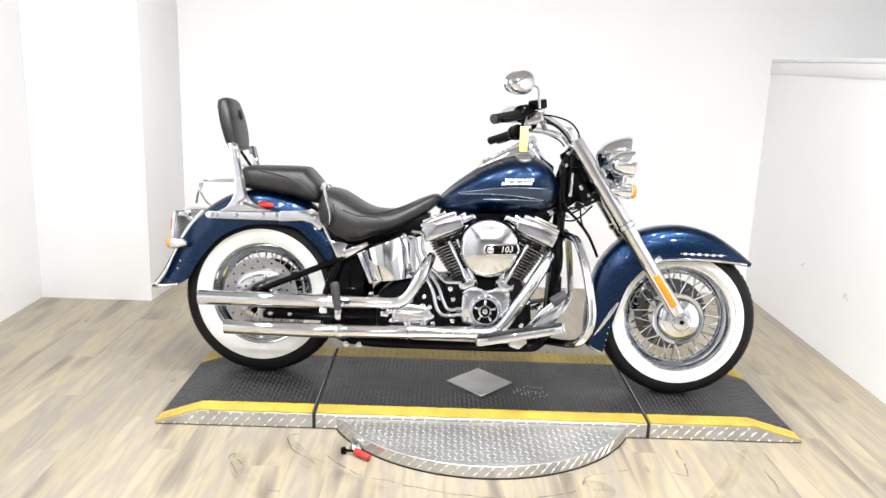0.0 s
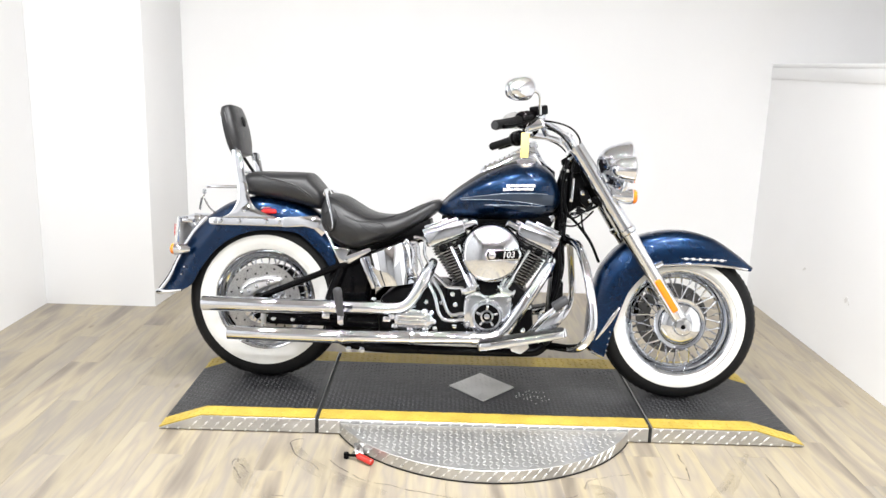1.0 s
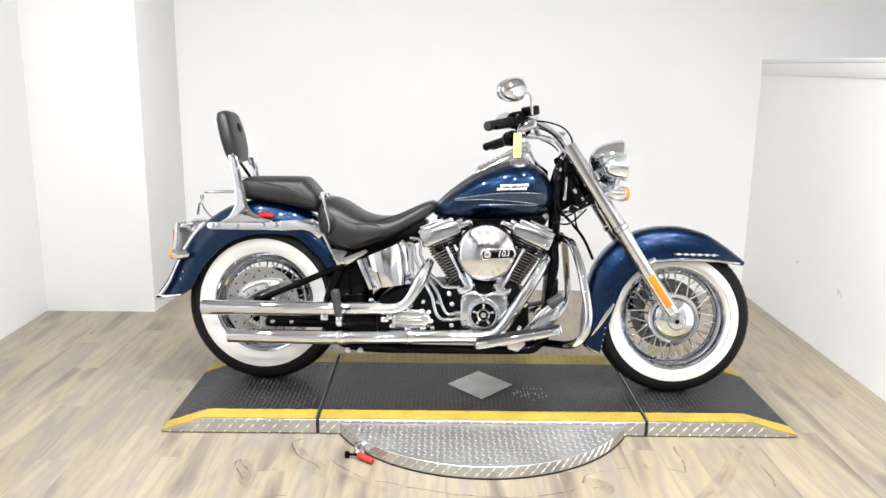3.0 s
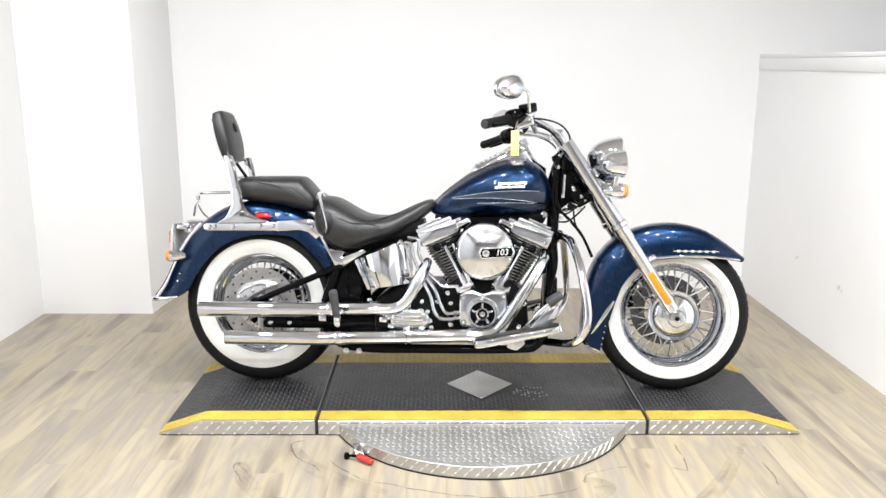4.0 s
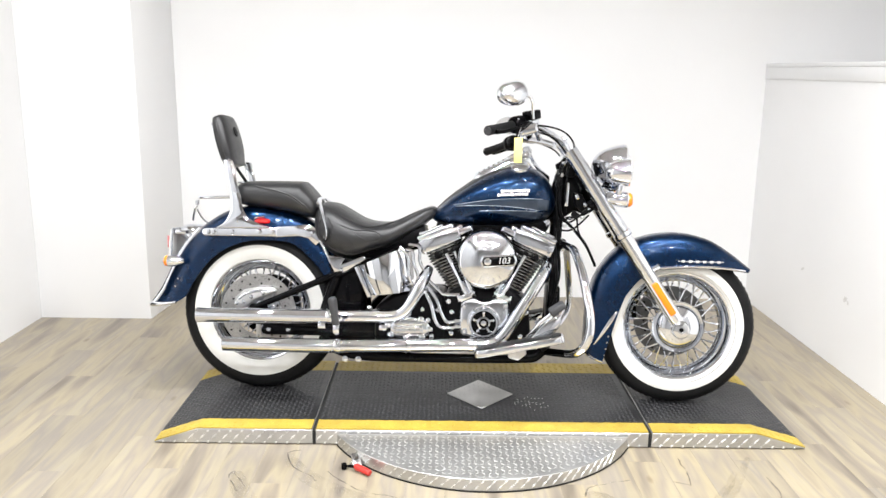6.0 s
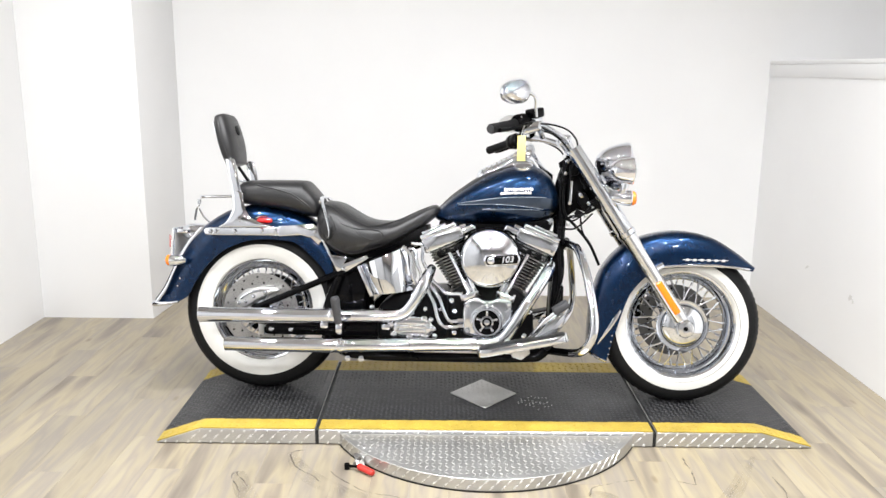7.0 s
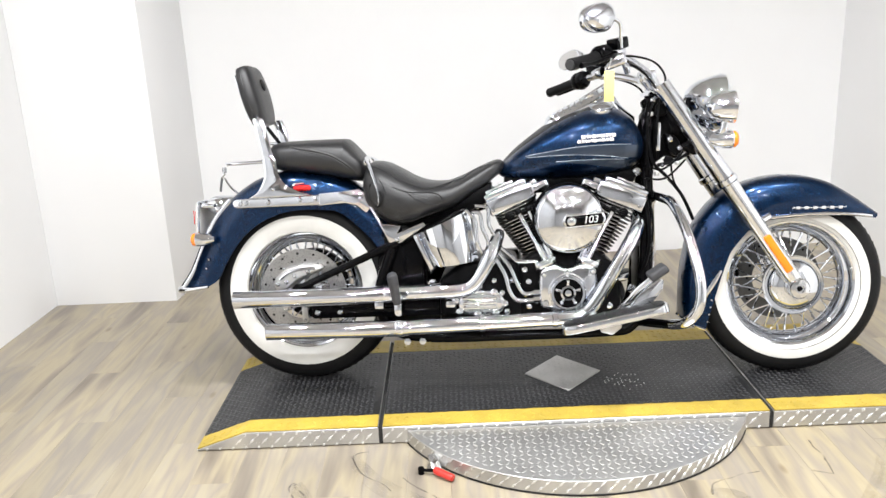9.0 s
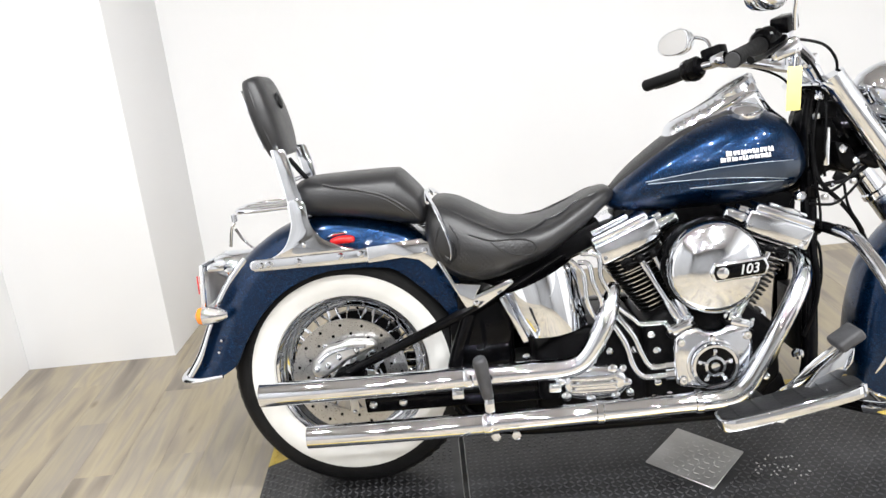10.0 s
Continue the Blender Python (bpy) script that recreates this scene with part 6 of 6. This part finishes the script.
# footboards, pedals, pegs and guards
fa, fb = V(0.862, -0.31, 0.225), V(1.178, -0.31, 0.292)
fdir = (fb - fa).normalized()
for s in (-1, 1):
    c = (fa + fb) / 2
    c.y *= -s
    rot = Matrix.Rotation(-math.asin(fdir.z), 4, "Y") @ Matrix.Rotation(radians(2 * s), 4, "X")
    out = []
    L, W = 0.162, 0.048
    for k in range(28):
        a = 2 * math.pi * k / 28
        ca, sa = math.cos(a), math.sin(a)
        out.append((L * math.copysign(abs(ca) ** 0.45, ca), W * math.copysign(abs(sa) ** 0.45, sa)))
    sw = Matrix(((1, 0, 0, 0), (0, 0, 1, 0), (0, 1, 0, 0), (0, 0, 0, 1)))
    bd = part("footboard", moved(prism(out, -0.020, 0.007, 0.005, 2), Matrix.Translation(c) @ rot @ sw), CHROME, bike, "chrome rider footboard")
    part("rubber_mat", moved(prism([(x * 0.95, y * 0.88) for x, y in out], 0.004, 0.011, 0.003, 2), Matrix.Translation(c) @ rot @ sw), RUBBER, bd, "black rubber mat")
    for k in range(6):
        part("mat_rib", moved(box((-0.12 + 0.048 * k, 0, 0.0125), (0.006, 0.070, 0.002), 0.0008), Matrix.Translation(c) @ rot), RUBBER, bd)
    part("hanger", grow(prism([(0.985, 0.20), (0.98, 0.235), (1.04, 0.25), (1.05, 0.215), (1.02, 0.19)], s * 0.255, s * 0.275, 0.005), rod((1.0, s * 0.11, 0.21), (1.0, s * 0.27, 0.215), 0.012)), SATIN, bd)
    part("hanger_rod", rod((1.12, s * 0.11, 0.205), (1.12, s * 0.26, 0.25), 0.012), SOOT, bd)
    pg = part("passenger_peg", tube([(0.348, s * 0.30, 0.402), (0.350, s * 0.298, 0.39), (0.358, s * 0.292, 0.33), (0.362, s * 0.29, 0.305)], [0.012, 0.0165, 0.0145, 0.012], 16, 4), GREYRUBBER, bike, "dark grey folded passenger peg")
    part("clevis", grow(box((0.364, s * 0.285, 0.288), (0.024, 0.03, 0.034), 0.006), rod((0.364, s * 0.20, 0.275), (0.364, s * 0.285, 0.275), 0.010)), CHROME, pg)
    gd = part("engine_guard", tube([(1.200, s * 0.13, 0.597), (1.218, s * 0.19, 0.582), (1.236, s * 0.285, 0.515), (1.251, s * 0.355, 0.425), (1.260, s * 0.380, 0.345), (1.250, s * 0.378, 0.285), (1.224, s * 0.348, 0.243), (1.195, s * 0.29, 0.225)], 0.0155, 16, 6), CHROME, bike, "chrome engine guard hoop")
    part("clamp", box((1.165, s * 0.075, 0.60), (0.04, 0.03, 0.04), 0.008), BLACK, gd)
    part("mount_arm", tube([(1.162, s * 0.06, 0.600), (1.182, s * 0.10, 0.602), (1.204, s * 0.14, 0.594)], 0.0135, 12, 4), BLACK, gd, "black upper mount")
    part("lower_arm", tube([(1.198, s * 0.298, 0.226), (1.17, s * 0.22, 0.213), (1.12, s * 0.10, 0.195)], 0.0145, 12, 4), BLACK, gd, "black lower mount")
pd = part("brake_pedal", grow(tube([(1.03, -0.20, 0.225), (1.06, -0.24, 0.27), (1.10, -0.265, 0.325), (1.155, -0.275, 0.375)], [0.014, 0.013, 0.012, 0.011], 12, 4, 0.5), prism([(1.030, 0.232), (1.075, 0.236), (1.130, 0.282), (1.168, 0.330), (1.172, 0.362), (1.148, 0.366), (1.098, 0.318), (1.055, 0.268)], -0.290, -0.276, 0.005, 2)), CHROME, bike, "broad chrome rear brake pedal")
part("pedal_pad", moved(box((0, 0, 0), (0.062, 0.070, 0.026), 0.008, None, 3), Matrix.Translation((1.153, -0.285, 0.386)) @ Matrix.Rotation(radians(-34), 4, "Y")), GREYRUBBER, pd, "worn grey rubber pedal pad")
part("bolt", lathe([(0.014, 0), (0.013, 0.008), (0, 0.011)], (1.095, -0.16, 0.315), seg=12, m=Matrix.Diagonal((1, -1, 1, 1))), CHROME, bike)
part("regulator", box((1.155, 0, 0.36), (0.05, 0.14, 0.16), 0.008), SOOT, bike)
part("neck_cover", prism([(1.150, 0.863), (1.203, 0.912), (1.222, 0.874), (1.258, 0.787), (1.284, 0.734), (1.270, 0.712), (1.228, 0.730), (1.192, 0.703), (1.165, 0.690)], -0.04, 0.04, 0.012, 2), SOOT, bike)
part("neck_plate", prism([(1.187, 0.835), (1.200, 0.835), (1.197, 0.745), (1.183, 0.745)], -0.10, -0.09, 0.004), CHROME, bike)
part("shift_linkage", rod((0.72, 0.14, 0.20), (1.05, 0.15, 0.22), 0.006), CHROME, bike)
part("lower_rod", grow(rod((0.60, -0.135, 0.185), (1.0, -0.135, 0.19), 0.007), box((0.72, -0.13, 0.19), (0.12, 0.012, 0.012), 0.003)), SATIN, bike)

for bx, bz, br in ((1.232, 0.782, 0.010), (1.205, 0.70, 0.007), (1.178, 0.905, 0.009), (1.262, 0.752, 0.009)):
    part("neck_bolt", lathe([(br, 0), (br, 0.008), (br * 0.5, 0.012), (0, 0.012)], (bx, -0.085, bz), seg=12, m=Matrix.Diagonal((1, -1, 1, 1))), CHROME, bike)
part("neck_bracket", prism([(1.215, 0.80), (1.25, 0.79), (1.275, 0.745), (1.25, 0.725), (1.225, 0.75)], -0.085, -0.03, 0.006, 2), SOOT, bike)
part("neck_block", box((1.205, -0.06, 0.875), (0.035, 0.05, 0.04), 0.008), SOOT, bike)
for pts in ([(1.16, -0.085, 0.70), (1.20, -0.095, 0.685), (1.24, -0.095, 0.71), (1.27, -0.09, 0.74)], [(1.15, -0.08, 0.58), (1.17, -0.10, 0.56), (1.172, -0.11, 0.48), (1.155, -0.11, 0.42)], [(1.20, -0.07, 0.93), (1.19, -0.10, 0.86), (1.185, -0.10, 0.79), (1.19, -0.09, 0.72)]):
    part("cable", tube(pts, 0.0035, 8, 5), SOOT, bike)
part("ignition_coil", prism([(1.152, 0.665), (1.150, 0.735), (1.166, 0.745), (1.182, 0.735), (1.180, 0.665)], -0.085, -0.035, 0.008, 2), BLACK, bike, "black ignition coil")
part("wiring_clip", box((1.225, -0.088, 0.715), (0.030, 0.012, 0.022), 0.004, Matrix.Rotation(0.5, 4, "Y")), SOOT, bike)
for x, z in ((1.168, 0.862), (1.186, 0.672), (1.252, 0.705), (1.216, 0.660)):
    part("cable_clamp", lathe([(0.007, -0.006), (0.0085, -0.004), (0.0085, 0.004), (0.007, 0.006)], (x, -0.098, z), "Z", 10), SATIN, bike)
for pts in ([(1.150, -0.10, 0.66), (1.20, -0.105, 0.655), (1.235, -0.105, 0.675), (1.275, -0.10, 0.715)], [(1.175, -0.10, 0.90), (1.155, -0.115, 0.83), (1.152, -0.12, 0.74), (1.165, -0.12, 0.66), (1.170, -0.115, 0.60)], [(1.232, -0.095, 0.70), (1.236, -0.10, 0.66), (1.252, -0.10, 0.62), (1.278, -0.09, 0.585)]):
    part("cable", tube(pts, 0.0034, 8, 5), SOOT, bike)
for k in range(5):
    part("case_bolt", lathe([(0.009, 0), (0.009, 0.006), (0.004, 0.009), (0, 0.009)], (0.76 + 0.012 * (k % 2), -0.137, 0.22 + 0.04 * k), seg=10, m=Matrix.Diagonal((1, -1, 1, 1))), CHROME, eng)
for x, z in ((0.46, 0.345), (0.50, 0.325), (0.66, 0.345), (0.72, 0.345), (0.80, 0.225), (1.03, 0.255), (1.05, 0.345), (0.64, 0.215), (0.545, 0.21)):
    part("case_bolt", lathe([(0.010, 0), (0.009, 0.007), (0.004, 0.010), (0, 0.010)], (x, -0.132, z), seg=10, m=Matrix.Diagonal((1, -1, 1, 1))), CHROME, eng)
# hanging tag
BIKE = bike.matrix_world.copy()
t = thing("price_tag", "yellow paper tag hanging from the handlebar", "tag", Matrix.Translation(BIKE @ V(0.993, -0.43, 0.985)) @ Matrix.Rotation(radians(-6), 4, "Z"))
part("card", box((0.002, 0, -0.052), (0.027, 0.0012, 0.084), 0.0004), TAGMAT, t, "blank yellow card")
part("string", tube([(0, 0, -0.012), (0.003, 0.004, 0.004), (0.01, 0.02, 0.022)], 0.001, 6, 4), SATIN, t)

# ---- floor marks ----
def ribbon(pts, width, z, jag=1.0):
    """A flat, uneven stroke on the floor."""
    bm = bmesh.new()
    path = spline([V(x, y, 0) for x, y in pts], 10)
    prev = None
    for i, p in enumerate(path):
        d = (path[min(i + 1, len(path) - 1)] - path[max(i - 1, 0)]).normalized()
        side = V(-d.y, d.x, 0) * width * 0.5 * (0.45 + 0.9 * jag * abs(noise.noise(p * 17)) + (1.3 - jag) * 0.8 * math.sin(math.pi * i / (len(path) - 1)))
        q = p + V(noise.noise(p * 21), noise.noise(p * 21 + V(5, 1, 0)), 0) * 0.009 * jag
        row = [bm.verts.new(q + side + V(0, 0, z)), bm.verts.new(q - side + V(0, 0, z))]
        if prev:
            bm.faces.new((prev[0], prev[1], row[1], row[0]))
        prev = row
    return bm


scratches = bmesh.new()
for pts in ([(-0.642, -0.049), (-0.676, -0.052), (-0.687, -0.086), (-0.648, -0.168), (-0.557, -0.256)], [(-0.534, -0.196), (-0.467, -0.275), (-0.403, -0.321), (-0.308, -0.357), (-0.1, -0.42), (0.068, -0.436)],
            [(-0.80, -0.327), (-0.845, -0.243), (-0.84, -0.201), (-0.821, -0.239), (-0.78, -0.295)], [(-0.68, -0.428), (-0.646, -0.436)],
            [(0.667, -0.074), (0.668, -0.168), (0.66, -0.262)], [(0.66, -0.262), (0.613, -0.248), (0.584, -0.227)], [(0.461, -0.237), (0.397, -0.253), (0.321, -0.287), (0.294, -0.357), (0.243, -0.39), (0.138, -0.424), (0.068, -0.436)], [(0.926, -0.205), (0.926, -0.263), (0.919, -0.358)]):
    add(scratches, ribbon(pts, 0.006, 0.0008))
tagged(part("floor_scratch", scratches, SCUFF, None), "dark scratches scuffed into the plank floor", "scratches", kind="stuff")
tracks = bmesh.new()
for pts, w in (([(0.915, -0.064), (0.808, -0.253), (0.692, -0.416), (0.575, -0.524), (0.448, -0.595)], 0.03), ([(0.855, -0.123), (0.787, -0.251), (0.665, -0.413), (0.554, -0.511), (0.452, -0.569)], 0.022),
               ([(-0.69, -0.06), (-0.62, -0.20), (-0.50, -0.31), (-0.33, -0.40)], 0.05), ([(-0.83, -0.20), (-0.79, -0.32), (-0.70, -0.46)], 0.045), ([(0.30, -0.32), (0.36, -0.36), (0.33, -0.44)], 0.05)):
    add(tracks, ribbon(pts, w, 0.0005, 0.15))
tagged(part("floor_track", tracks, RUBBED, None), "faint grey tracks rubbed into the plank floor", "tracks", kind="stuff")

# ---- floor planks ----
PW, PL = 0.125, 0.92
cache = {}


def plank_mesh(w, length):
    key = (round(w, 3), round(length, 3))
    if key not in cache:
        bm = bmesh.new()
        c, h = 0.0003, 0.010
        lo = [bm.verts.new((x, y, -h)) for x, y in ((0, 0), (w, 0), (w, length), (0, length))]
        mid = [bm.verts.new((x, y, -c)) for x, y in ((0, 0), (w, 0), (w, length), (0, length))]
        top = [bm.verts.new((x, y, 0)) for x, y in ((c, c), (w - c, c), (w - c, length - c), (c, length - c))]
        for a, b in ((lo, mid), (mid, top)):
            for i in range(4):
                bm.faces.new((a[i], a[(i + 1) % 4], b[(i + 1) % 4], b[i]))
        bm.faces.new(top)
        cache[key] = finish(bm, "plank", PLANK, 0)
    return cache[key]


rng = random.Random(4)
far_planks = bmesh.new()
col, x = 0, LEFT
while x < RIGHT - 0.01:
    w = min(PW, RIGHT - x)
    y = FRONT - PL * ((col * 0.37 + rng.random() * 0.2) % 1.0)
    while y < BACK - 0.01:
        a, b = max(y, FRONT), min(y + PL, BACK)
        if b - a > 0.03:
            if b > -4.2:
                placed(plank_mesh(w - 0.0003, round(b - a - 0.0003, 3)), "plank", floor, Matrix.Translation((x, a, 0)))
            else:
                add(far_planks, box((x + w / 2, (a + b) / 2, -0.005), (w - 0.0003, b - a - 0.0003, 0.010), 0.0))
        y += PL
    x += PW
    col += 1
tagged(part("plank", far_planks, PLANK, floor, smooth=0), "planks in the far part of the room", kind="stuff")
